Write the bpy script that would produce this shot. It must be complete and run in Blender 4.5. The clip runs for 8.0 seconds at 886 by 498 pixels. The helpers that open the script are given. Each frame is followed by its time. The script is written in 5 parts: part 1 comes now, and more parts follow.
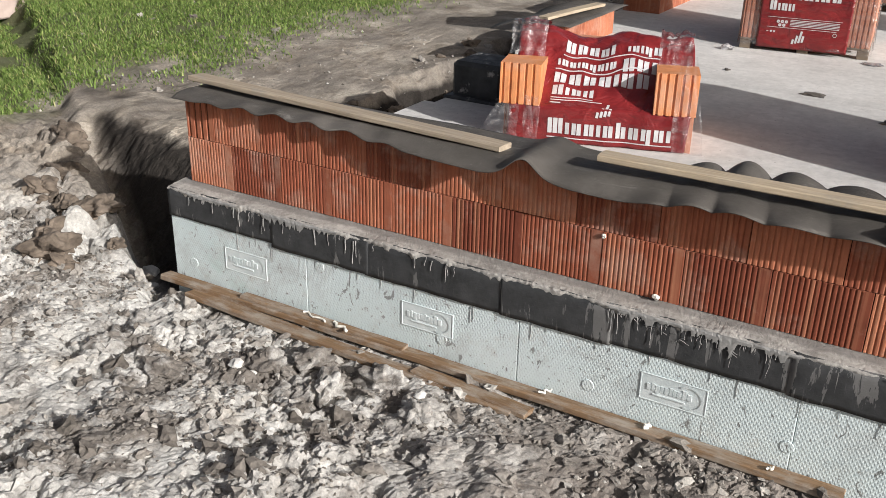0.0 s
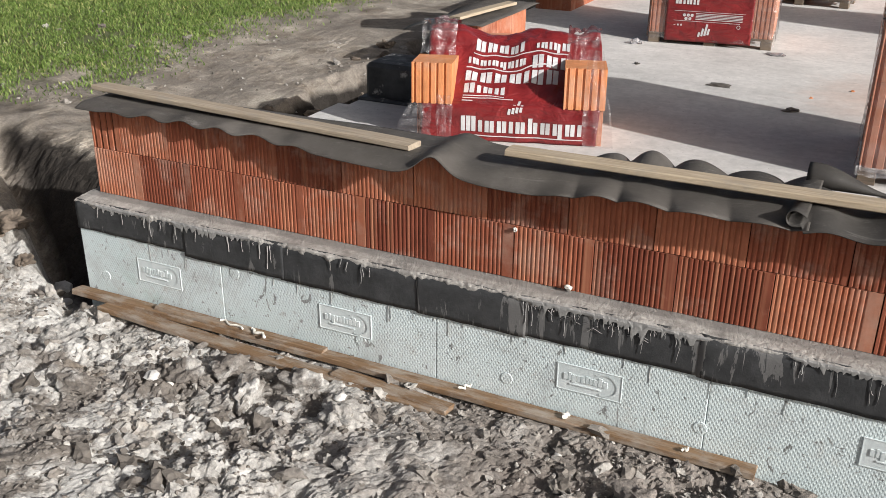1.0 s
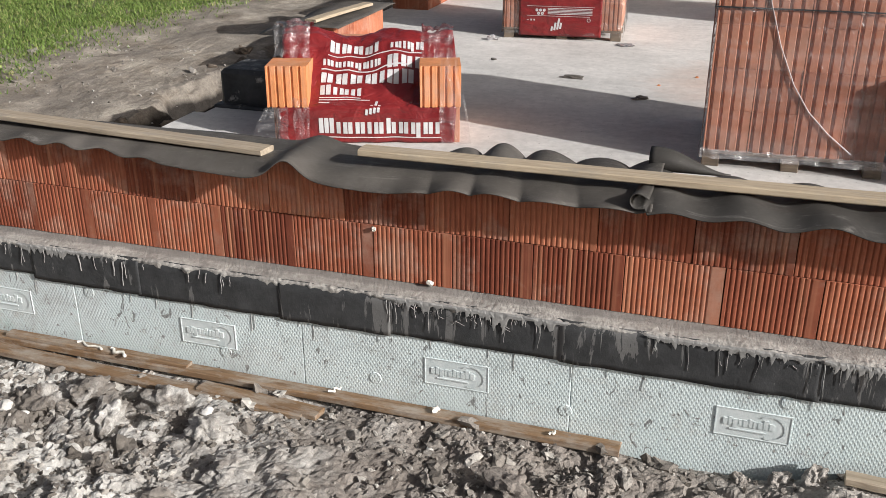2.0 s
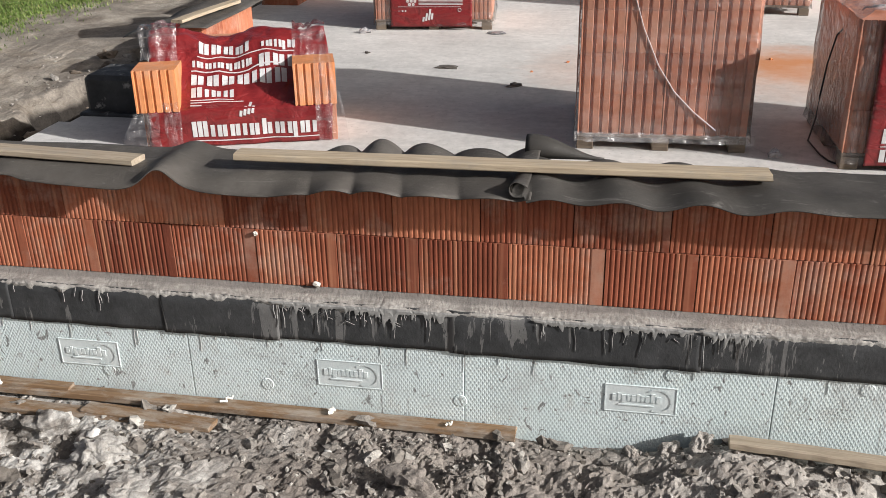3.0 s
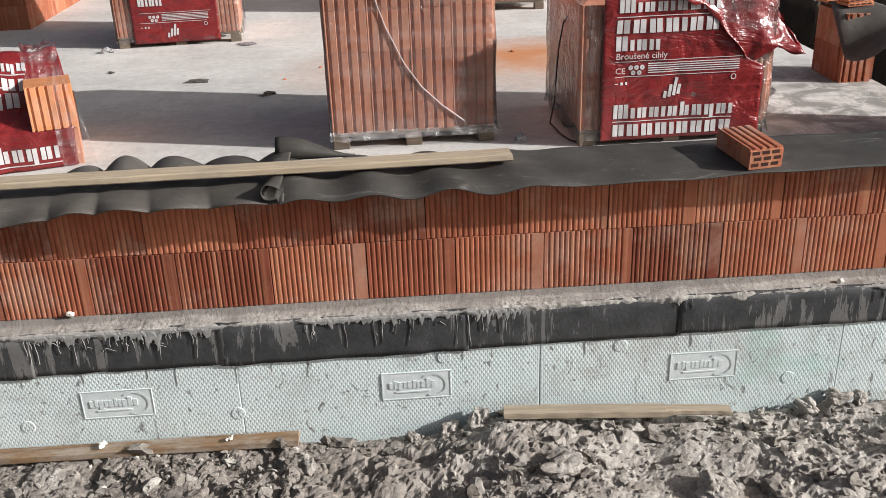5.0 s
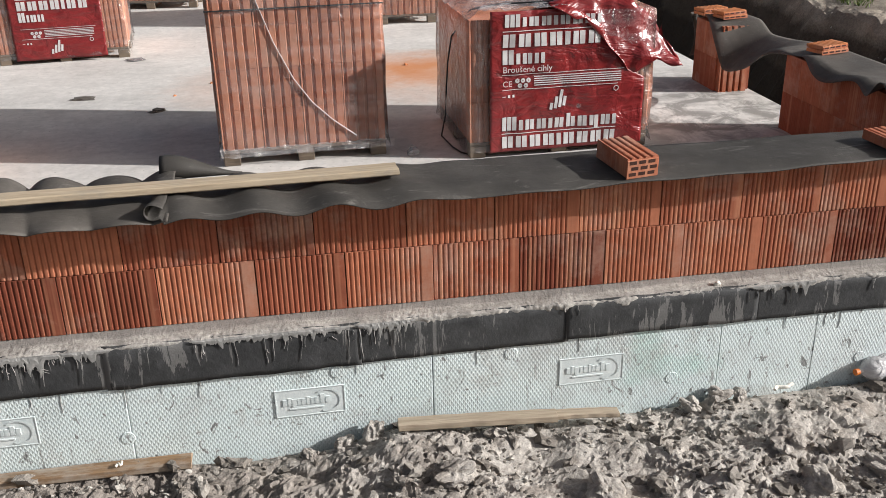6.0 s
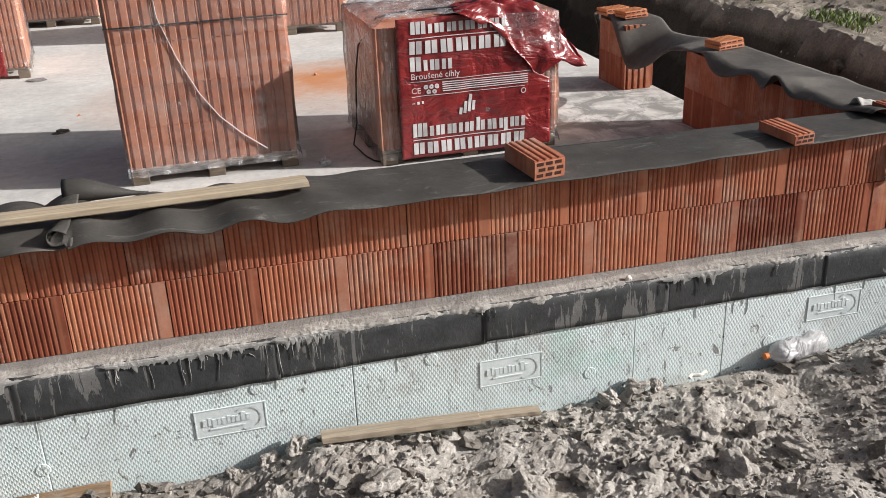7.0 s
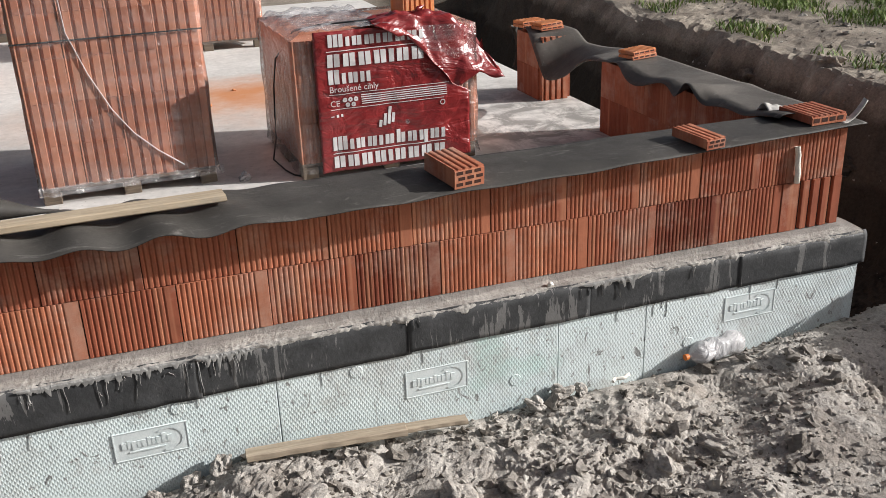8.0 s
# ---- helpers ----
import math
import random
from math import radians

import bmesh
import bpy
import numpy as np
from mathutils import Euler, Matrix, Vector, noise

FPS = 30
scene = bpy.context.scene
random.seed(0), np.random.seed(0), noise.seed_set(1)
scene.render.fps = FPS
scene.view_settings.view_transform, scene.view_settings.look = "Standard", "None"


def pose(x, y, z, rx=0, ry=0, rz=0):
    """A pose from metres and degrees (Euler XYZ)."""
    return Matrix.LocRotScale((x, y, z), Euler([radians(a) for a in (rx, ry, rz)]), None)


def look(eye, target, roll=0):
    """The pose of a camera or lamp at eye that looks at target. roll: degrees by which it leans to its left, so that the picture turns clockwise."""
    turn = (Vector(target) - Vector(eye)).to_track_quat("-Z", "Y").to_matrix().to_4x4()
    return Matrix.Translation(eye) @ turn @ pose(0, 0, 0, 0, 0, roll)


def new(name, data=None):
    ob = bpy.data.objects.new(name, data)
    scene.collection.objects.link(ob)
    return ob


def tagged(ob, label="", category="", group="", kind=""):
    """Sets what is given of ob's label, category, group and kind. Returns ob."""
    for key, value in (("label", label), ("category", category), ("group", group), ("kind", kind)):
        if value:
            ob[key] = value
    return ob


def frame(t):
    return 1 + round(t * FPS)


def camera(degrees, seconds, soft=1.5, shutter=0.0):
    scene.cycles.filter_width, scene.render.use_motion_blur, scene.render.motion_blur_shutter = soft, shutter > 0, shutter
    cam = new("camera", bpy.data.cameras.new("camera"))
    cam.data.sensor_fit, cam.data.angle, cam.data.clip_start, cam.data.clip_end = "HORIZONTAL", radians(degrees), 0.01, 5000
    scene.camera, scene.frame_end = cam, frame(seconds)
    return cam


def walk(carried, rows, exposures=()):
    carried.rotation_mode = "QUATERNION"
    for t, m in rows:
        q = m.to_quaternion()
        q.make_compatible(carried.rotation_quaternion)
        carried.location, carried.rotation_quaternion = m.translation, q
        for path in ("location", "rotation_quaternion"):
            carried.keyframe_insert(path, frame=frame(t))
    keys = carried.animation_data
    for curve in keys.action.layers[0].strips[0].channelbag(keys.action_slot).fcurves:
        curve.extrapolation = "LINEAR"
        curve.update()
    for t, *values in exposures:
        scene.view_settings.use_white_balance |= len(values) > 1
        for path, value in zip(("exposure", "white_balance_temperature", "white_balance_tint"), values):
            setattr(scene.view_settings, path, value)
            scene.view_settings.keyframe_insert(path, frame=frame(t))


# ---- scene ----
import functools
cam = camera(50.1, 8.0, 0.85)
PATH = [
    (0, (1.073, -3.664, 1.864), (0.149, -2.089, 1.048), 1.1),
    (0.5, (1.1, -3.648, 1.859), (0.223, -2.043, 1.05), 0.9),
    (1, (1.153, -3.637, 1.85), (0.354, -1.992, 1.042), 0.4),
    (1.5, (1.215, -3.638, 1.86), (0.512, -1.95, 1.05), 0.2),
    (2, (1.248, -3.606, 1.843), (0.678, -1.866, 1.038), -0.2),
    (3.5, (1.28, -3.588, 1.87), (1.045, -1.783, 1.04), -1.5),
    (4, (1.315, -3.599, 1.846), (1.199, -1.776, 1.03), -1.9),
    (4.5, (1.334, -3.607, 1.815), (1.335, -1.778, 1.004), -2.1),
    (5, (1.374, -3.618, 1.818), (1.476, -1.795, 1.003), -2.0),
    (6.5, (1.473, -3.67, 1.851), (1.854, -1.873, 1.06), -1.5),
    (7, (1.494, -3.675, 1.855), (1.945, -1.896, 1.062), -2.3),
    (7.5, (1.501, -3.678, 1.826), (2.03, -1.913, 1.048), -2.0),
    (8, (1.513, -3.681, 1.828), (2.116, -1.935, 1.06), -2.0),
]
walk(cam, [(t, look(*p)) for t, *p in PATH], [(0.0, 0.06), (4.0, 0.12), (8.0, 0.22)])

# ---- light ----
SUN_WAY = Vector((0.90, -0.265, 0.43)).normalized()
world = bpy.data.worlds.new("sky")
scene.world = world
world.use_nodes = True
wn = world.node_tree
sky = wn.nodes.new("ShaderNodeTexSky")
sky.sky_type = "NISHITA"
sky.sun_disc = False
sky.air_density, sky.dust_density, sky.ozone_density = 0.6, 4.5, 0.3
sky.sun_elevation = math.asin(SUN_WAY.z)
sky.sun_rotation = math.atan2(SUN_WAY.x, SUN_WAY.y)
haze = wn.nodes.new("ShaderNodeHueSaturation")
haze.inputs["Saturation"].default_value = 0.65
wn.links.new(sky.outputs[0], haze.inputs["Color"])
wn.links.new(haze.outputs[0], wn.nodes["Background"].inputs[0])
wn.nodes["Background"].inputs[1].default_value = 0.082
sun = new("sun", bpy.data.lights.new("sun", "SUN"))
sun.data.energy, sun.data.angle, sun.data.color = 5.0, radians(0.55), (1.0, 0.99, 0.985)
sun.matrix_world = look(SUN_WAY * 20, (0, 0, 0))


# ---- materials ----
class Mat:
    """A node material with a Principled shader and short ways to wire it."""

    def __init__(self, name, rough=0.8, metal=0.0, spec=0.5):
        self.m = bpy.data.materials.new(name)
        self.m.use_nodes = True
        self.t = self.m.node_tree
        self.b = self.t.nodes["Principled BSDF"]
        self.b.inputs["Roughness"].default_value = rough
        self.b.inputs["Metallic"].default_value = metal
        self.b.inputs["Specular IOR Level"].default_value = spec
        self.co = self.t.nodes.new("ShaderNodeTexCoord").outputs["Object"]
        self.geo = self.t.nodes.new("ShaderNodeNewGeometry")
        self.info = self.t.nodes.new("ShaderNodeObjectInfo")

    def link(self, a, b):
        self.t.links.new(a, b)

    def space(self, scale=(1, 1, 1), world_space=False, shift=True):
        """Coordinates, stretched, and moved on by the object's random number."""
        n = self.t.nodes.new("ShaderNodeVectorMath")
        n.operation = "MULTIPLY_ADD"
        self.link(self.geo.outputs["Position"] if world_space else self.co, n.inputs[0])
        n.inputs[1].default_value = scale
        if shift and not world_space:
            k = self.t.nodes.new("ShaderNodeMath")
            k.operation = "MULTIPLY"
            self.link(self.info.outputs["Random"], k.inputs[0])
            k.inputs[1].default_value = 37.0
            self.link(k.outputs[0], n.inputs[2])
        else:
            n.inputs[2].default_value = (0, 0, 0)
        return n.outputs[0]

    def noise(self, scale, detail=4.0, rough=0.6, where=None, kind="NOISE", distort=0.0):
        if kind == "NOISE":
            n = self.t.nodes.new("ShaderNodeTexNoise")
            n.inputs["Detail"].default_value, n.inputs["Roughness"].default_value = detail, rough
            n.inputs["Distortion"].default_value = distort
        else:
            n = self.t.nodes.new("ShaderNodeTexVoronoi")
        n.inputs["Scale"].default_value = scale
        self.link(where if where else self.co, n.inputs["Vector"])
        return n.outputs["Fac"] if kind == "NOISE" else n.outputs["Distance"]

    def ramp(self, value, *stops):
        n = self.t.nodes.new("ShaderNodeValToRGB")
        el = n.color_ramp.elements
        while len(el) < len(stops):
            el.new(0.5)
        for e, (p, c) in zip(el, stops):
            e.position = p
            e.color = (*c, 1) if isinstance(c, tuple) else (c, c, c, 1)
        self.link(value, n.inputs[0])
        return n.outputs[0]

    def mix(self, fac, a, b, mode="MIX"):
        n = self.t.nodes.new("ShaderNodeMix")
        n.data_type, n.blend_type = "RGBA", mode
        if isinstance(fac, float):
            n.inputs[0].default_value = fac
        else:
            self.link(fac, n.inputs[0])
        for sock, v in ((n.inputs[6], a), (n.inputs[7], b)):
            if isinstance(v, tuple):
                sock.default_value = (*v, 1)
            else:
                self.link(v, sock)
        return n.outputs[2]

    def maths(self, op, a, b=0.0):
        n = self.t.nodes.new("ShaderNodeMath")
        n.operation = op
        for sock, v in ((n.inputs[0], a), (n.inputs[1], b)):
            if isinstance(v, (int, float)):
                sock.default_value = v
            else:
                self.link(v, sock)
        return n.outputs[0]

    def colour(self, c):
        if isinstance(c, tuple):
            self.b.inputs["Base Color"].default_value = (*c, 1)
        else:
            self.link(c, self.b.inputs["Base Color"])
        return self

    def rough(self, v):
        self.link(v, self.b.inputs["Roughness"])
        return self

    def bump(self, height, strength=0.4, distance=0.01, before=None):
        n = self.t.nodes.new("ShaderNodeBump")
        n.inputs["Strength"].default_value, n.inputs["Distance"].default_value = strength, distance
        self.link(height, n.inputs["Height"])
        if before:
            self.link(before, n.inputs["Normal"])
        self.link(n.outputs[0], self.b.inputs["Normal"])
        return n.outputs[0]


def terracotta(name, dark, mid, light):
    m = Mat(name, 0.88, spec=0.25)
    body = m.ramp(m.info.outputs["Random"], (0.0, dark), (0.45, mid), (1.0, light))
    w = m.space()
    cloud = m.ramp(m.noise(9, 5, 0.65, w), (0.25, 0.70), (0.75, 1.18))
    c = m.mix(0.8, body, cloud, "MULTIPLY")
    streak = m.ramp(m.noise(6, 4, 0.6, m.space((14, 14, 1.2))), (0.3, 0.78), (0.7, 1.12))
    c = m.mix(0.55, c, streak, "MULTIPLY")
    dust = m.ramp(m.noise(3.5, 6, 0.7, w), (0.50, 0.0), (0.74, 0.6))
    c = m.mix(dust, c, (0.52, 0.37, 0.29))
    bands = m.ramp(m.noise(2.2, 3, 0.6, m.space((10, 10, 0.15))), (0.52, 0.0), (0.66, 0.45))
    m.colour(m.mix(bands, c, (0.57, 0.27, 0.155)))
    m.bump(m.noise(160, 4, 0.6, w), 0.35, 0.003)
    return m.m


BRICK = terracotta("terracotta", (0.31, 0.094, 0.052), (0.375, 0.122, 0.066), (0.47, 0.172, 0.094))
BRICK_DARK = terracotta("dark_terracotta", (0.18, 0.048, 0.028), (0.21, 0.058, 0.033), (0.25, 0.072, 0.039))
BRICK_BRIGHT = terracotta("bright_terracotta", (0.60, 0.22, 0.085), (0.64, 0.25, 0.10), (0.68, 0.28, 0.12))
BRICK_STACK = terracotta("stacked_terracotta", (0.46, 0.19, 0.115), (0.53, 0.23, 0.14), (0.60, 0.28, 0.175))


def mortar_material():
    m = Mat("rough_mortar", 0.95, spec=0.2)
    w = m.space(world_space=True)
    c = m.ramp(m.noise(7, 6, 0.7, w), (0.3, (0.28, 0.262, 0.240)), (0.5, (0.41, 0.388, 0.355)), (0.72, (0.54, 0.515, 0.475)))
    spots = m.ramp(m.noise(38, 4, 0.7, w), (0.35, 0.55), (0.62, 1.1))
    m.colour(m.mix(0.5, c, spots, "MULTIPLY"))
    smear = m.ramp(m.noise(2.6, 5, 0.65, m.space((1, 4, 4), world_space=True)), (0.52, 0.0), (0.66, 0.35))
    m.colour(m.mix(smear, m.b.inputs["Base Color"].links[0].from_socket, (0.20, 0.185, 0.165)))
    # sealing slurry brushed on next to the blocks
    sep = m.t.nodes.new("ShaderNodeSeparateXYZ")
    m.link(m.geo.outputs["Position"], sep.inputs[0])
    inner = m.maths("MULTIPLY", m.ramp(m.maths("ADD", m.maths("MULTIPLY", sep.outputs[1], 10.0), m.maths("ADD", m.maths("MULTIPLY", m.noise(9, 5, 0.7, w), 0.7), 0.5)), (0.22, 0.0), (0.42, 1.0)), 0.72)
    m.colour(m.mix(inner, m.b.inputs["Base Color"].links[0].from_socket, (0.215, 0.205, 0.190)))
    h = m.mix(0.35, m.noise(34, 6, 0.7, w, distort=0.6), m.noise(110, 4, 0.7, w))
    m.bump(h, 0.8, 0.014)
    return m.m


def concrete_material():
    m = Mat("site_concrete", 0.82, spec=0.3)
    w = m.space(world_space=True)
    c = m.ramp(m.noise(1.1, 6, 0.62, w), (0.30, (0.55, 0.53, 0.50)), (0.55, (0.67, 0.645, 0.61)), (0.8, (0.76, 0.735, 0.695)))
    c = m.mix(0.6, c, m.ramp(m.noise(16, 6, 0.7, w), (0.3, 0.72), (0.7, 1.12)), "MULTIPLY")
    brush = m.ramp(m.noise(2.2, 5, 0.65, m.space((1.0, 2.2, 1), world_space=True), distort=0.8), (0.35, 0.88), (0.65, 1.05))
    c = m.mix(0.7, c, brush, "MULTIPLY")
    specks = m.ramp(m.noise(60, 2, 0.5, w), (0.69, 0.0), (0.73, 0.7))
    c = m.mix(specks, c, (0.16, 0.14, 0.12))
    scuff = m.ramp(m.noise(3.1, 8, 0.75, w, distort=1.0), (0.60, 0.0), (0.70, 0.5))
    c = m.mix(scuff, c, (0.33, 0.315, 0.29))
    grit = m.ramp(m.noise(11, 5, 0.7, w), (0.68, 0.0), (0.72, 0.75))
    c = m.mix(grit, c, (0.20, 0.185, 0.165))
    # brick dust swept over the middle of the slab, and the cement-smeared corner by the doorway
    def spot(x, y, r):
        n = m.t.nodes.new("ShaderNodeVectorMath")
        n.operation = "DISTANCE"
        m.link(m.geo.outputs["Position"], n.inputs[0])
        n.inputs[1].default_value = (x, y, 0)
        ragged = m.maths("ADD", n.outputs["Value"], m.maths("MULTIPLY", m.noise(2.6, 6, 0.7, w), 1.0))
        return m.ramp(m.maths("DIVIDE", ragged, r), (0.45, 1.0), (1.0, 0.0))
    for x, y, r, k in ((2.56, 4.5, 1.3, 0.95), (1.45, 4.15, 1.6, 0.42), (2.8, 4.1, 1.6, 0.5)):
        c = m.mix(m.maths("MULTIPLY", spot(x, y, r), k), c, (0.56, 0.235, 0.10))
    smear = m.ramp(m.noise(3.4, 7, 0.7, w, distort=0.8), (0.42, 0.0), (0.55, 0.8))
    c = m.mix(m.maths("MULTIPLY", spot(4.35, 2.5, 2.1), smear), c, (0.20, 0.19, 0.175))
    m.colour(c)
    m.bump(m.mix(0.5, m.noise(24, 6, 0.7, w), m.noise(170, 3, 0.6, w)), 0.35, 0.008)
    return m.m


def bitumen_material(name, streaks):
    m = Mat(name, 0.55, spec=0.4)
    w = m.space(world_space=True)
    c = m.ramp(m.noise(9, 5, 0.65, w), (0.3, (0.028, 0.029, 0.030)), (0.7, (0.066, 0.067, 0.068)))
    if streaks:
        run = m.noise(1.6, 5, 0.7, m.space((11, 11, 1.3), world_space=True), distort=0.5)
        fade = m.noise(1.7, 3, 0.6, w)
        f = m.ramp(m.maths("ADD", run, m.maths("MULTIPLY", fade, 0.75)), (0.99, 0.0), (1.18, 0.5))
        fine = m.maths("MULTIPLY", m.ramp(m.noise(3.5, 5, 0.7, m.space((16, 16, 1.0), world_space=True), distort=0.8), (0.60, 0.0), (0.66, 0.8)), m.ramp(m.noise(1.9, 3, 0.6, w), (0.54, 0.0), (0.64, 1.0)))
        c = m.mix(f, c, (0.27, 0.262, 0.25))
        c = m.mix(fine, c, (0.36, 0.35, 0.33))
    else:
        c = m.mix(m.ramp(m.noise(8, 5, 0.7, w), (0.6, 0.0), (0.68, 0.8)), c, (0.42, 0.40, 0.37))
    m.colour(c)
    m.rough(m.ramp(m.noise(14, 4, 0.6, w), (0.3, 0.42), (0.7, 0.8)))
    m.bump(m.noise(55, 5, 0.7, w), 0.4, 0.006)
    return m.m


def xps_material():
    m = Mat("waffled_polystyrene", 0.75, spec=0.3)
    w = m.space(world_space=True)
    sep = m.t.nodes.new("ShaderNodeSeparateXYZ")
    m.link(m.geo.outputs["Position"], sep.inputs[0])
    k = 2 * math.pi / 0.018
    a = m.maths("SINE", m.maths("ADD", m.maths("MULTIPLY", sep.outputs[0], k), m.maths("MULTIPLY", sep.outputs[2], k * 0.62)))
    b = m.maths("SINE", m.maths("SUBTRACT", m.maths("MULTIPLY", sep.outputs[0], k), m.maths("MULTIPLY", sep.outputs[2], k * 0.62)))
    waffle = m.maths("MAXIMUM", a, b)
    base = m.ramp(m.noise(1.3, 4, 0.6, w), (0.3, (0.65, 0.745, 0.74)), (0.7, (0.74, 0.81, 0.805)))
    green = m.ramp(m.noise(1.9, 3, 0.5, m.space((1, 1, 0.8), world_space=True)), (0.66, 0.0), (0.73, 0.45))
    base = m.mix(green, base, (0.44, 0.68, 0.60))
    dirt = m.ramp(m.noise(4, 9, 0.8, w), (0.52, 0.0), (0.70, 0.75))
    c = m.mix(dirt, base, (0.50, 0.485, 0.455))
    drips = m.ramp(m.noise(2.4, 5, 0.7, m.space((9, 9, 1.5), world_space=True), distort=0.6), (0.64, 0.0), (0.72, 0.7))
    c = m.mix(drips, c, (0.24, 0.235, 0.225))
    specks = m.ramp(m.noise(30, 5, 0.7, w), (0.625, 0.0), (0.67, 0.85))
    c = m.mix(specks, c, (0.20, 0.19, 0.175))
    nick = m.ramp(m.noise(5.0, 5, 0.7, m.space((3.0, 3.0, 1.4), world_space=True), distort=1.4), (0.615, 0.0), (0.65, 0.8))
    c = m.mix(nick, c, (0.17, 0.165, 0.155))
    smudge = m.ramp(m.noise(2.2, 6, 0.75, w, distort=0.5), (0.49, 0.0), (0.68, 0.55))
    c = m.mix(smudge, c, (0.42, 0.42, 0.405))
    # shade in the waffle's hollows, multiplied into the colour
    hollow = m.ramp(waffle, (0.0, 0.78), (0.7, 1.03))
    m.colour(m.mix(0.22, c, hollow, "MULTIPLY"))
    m.bump(m.maths("ADD", waffle, m.maths("MULTIPLY", m.noise(90, 3, 0.6, w), 1.2)), 0.25, 0.0030)
    return m.m


def soil_material():
    m = Mat("site_soil", 0.97, spec=0.12)
    w = m.space(world_space=True)
    sep = m.t.nodes.new("ShaderNodeSeparateXYZ")
    m.link(m.geo.outputs["Position"], sep.inputs[0])
    crust = m.ramp(m.noise(5.5, 7, 0.7, w), (0.26, (0.22, 0.200, 0.180)), (0.42, (0.42, 0.40, 0.368)), (0.56, (0.58, 0.56, 0.522)), (0.74, (0.74, 0.72, 0.68)))
    moist = m.ramp(m.noise(2.3, 6, 0.66, w, distort=0.6), (0.52, 0.0), (0.60, 0.85))
    c = m.mix(moist, crust, (0.15, 0.128, 0.108))
    ochre = m.ramp(m.noise(1.7, 5, 0.6, m.space((1, 1, 1), world_space=True)), (0.60, 0.0), (0.72, 0.45))
    c = m.mix(ochre, c, (0.40, 0.30, 0.19))
    # freshly dug damp clay between the two plank ends
    damp = m.t.nodes.new("ShaderNodeVectorMath")
    damp.operation = "DISTANCE"
    m.link(m.geo.outputs["Position"], damp.inputs[0])
    damp.inputs[1].default_value = (0.6, -0.75, -0.55)
    wet = m.ramp(m.maths("ADD", m.maths("MULTIPLY", damp.outputs["Value"], 0.40), m.maths("MULTIPLY", m.noise(6.5, 6, 0.75, w), 0.9)), (0.72, 0.8), (0.95, 0.0))
    c = m.mix(wet, c, (0.17, 0.142, 0.118))
    # to the right of the house the clay is browner, behind and to the left it is trodden earth
    brown = m.ramp(m.maths("ADD", m.maths("MULTIPLY", sep.outputs[0], 0.16), m.maths("MULTIPLY", m.noise(1.2, 4, 0.6, w), 0.5)), (-0.05, 0.0), (0.32, 0.62))
    tone = m.ramp(m.maths("MULTIPLY", sep.outputs[0], 0.2), (0.1, (0.30, 0.265, 0.235)), (0.6, (0.47, 0.42, 0.37)))
    c = m.mix(brown, c, tone)
    leftward = m.maths("MINIMUM", m.maths("MAXIMUM", m.maths("MULTIPLY", m.maths("ADD", sep.outputs[0], 3.3), -0.30), 0.0), 0.24)
    back = m.ramp(m.maths("ADD", m.maths("ADD", m.maths("MULTIPLY", sep.outputs[1], 0.45), leftward), m.maths("MULTIPLY", m.noise(1.5, 5, 0.6, w), 0.5)), (0.30, 0.0), (0.75, 0.85))
    earth = m.ramp(m.noise(2.2, 6, 0.65, w), (0.3, (0.14, 0.112, 0.088)), (0.52, (0.27, 0.228, 0.182)), (0.70, (0.50, 0.435, 0.35)))
    c = m.mix(back, c, earth)
    # trench sides: dark earth with the trench's shade put into the colour
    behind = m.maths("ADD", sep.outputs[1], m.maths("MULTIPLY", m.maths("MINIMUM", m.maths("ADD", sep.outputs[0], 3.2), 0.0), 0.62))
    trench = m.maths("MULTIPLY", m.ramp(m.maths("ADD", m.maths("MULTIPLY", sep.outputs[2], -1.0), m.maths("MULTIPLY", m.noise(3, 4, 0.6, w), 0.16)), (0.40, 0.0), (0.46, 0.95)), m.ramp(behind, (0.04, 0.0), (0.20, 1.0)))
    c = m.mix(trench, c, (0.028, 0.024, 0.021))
    # right-hand trench wall: dark earth, its shade painted in by x and height
    humus_shade = m.maths("MULTIPLY", m.ramp(m.maths("SUBTRACT", sep.outputs[0], 4.9), (0.25, 0.0), (0.75, 1.0)), m.ramp(m.maths("SUBTRACT", 0.25, m.maths("ADD", sep.outputs[2], m.maths("MULTIPLY", m.noise(3, 5, 0.7, w), 0.2))), (0.0, 0.0), (0.12, 0.85)))
    c = m.mix(humus_shade, c, (0.055, 0.045, 0.036))
    meadow = m.ramp(m.maths("SUBTRACT", m.maths("MULTIPLY", sep.outputs[0], -0.5), m.maths("SUBTRACT", 3.25, m.noise(1.3, 4, 0.6, w))), (0.18, 0.0), (0.5, 0.8))
    c = m.mix(meadow, c, (0.085, 0.105, 0.035))
    grain = m.ramp(m.noise(48, 5, 0.75, w), (0.3, 0.55), (0.68, 1.22))
    m.colour(m.mix(0.8, c, grain, "MULTIPLY"))
    h = m.mix(0.5, m.noise(26, 7, 0.75, w), m.noise(95, 4, 0.7, w))
    m.bump(h, 0.9, 0.018)
    return m.m


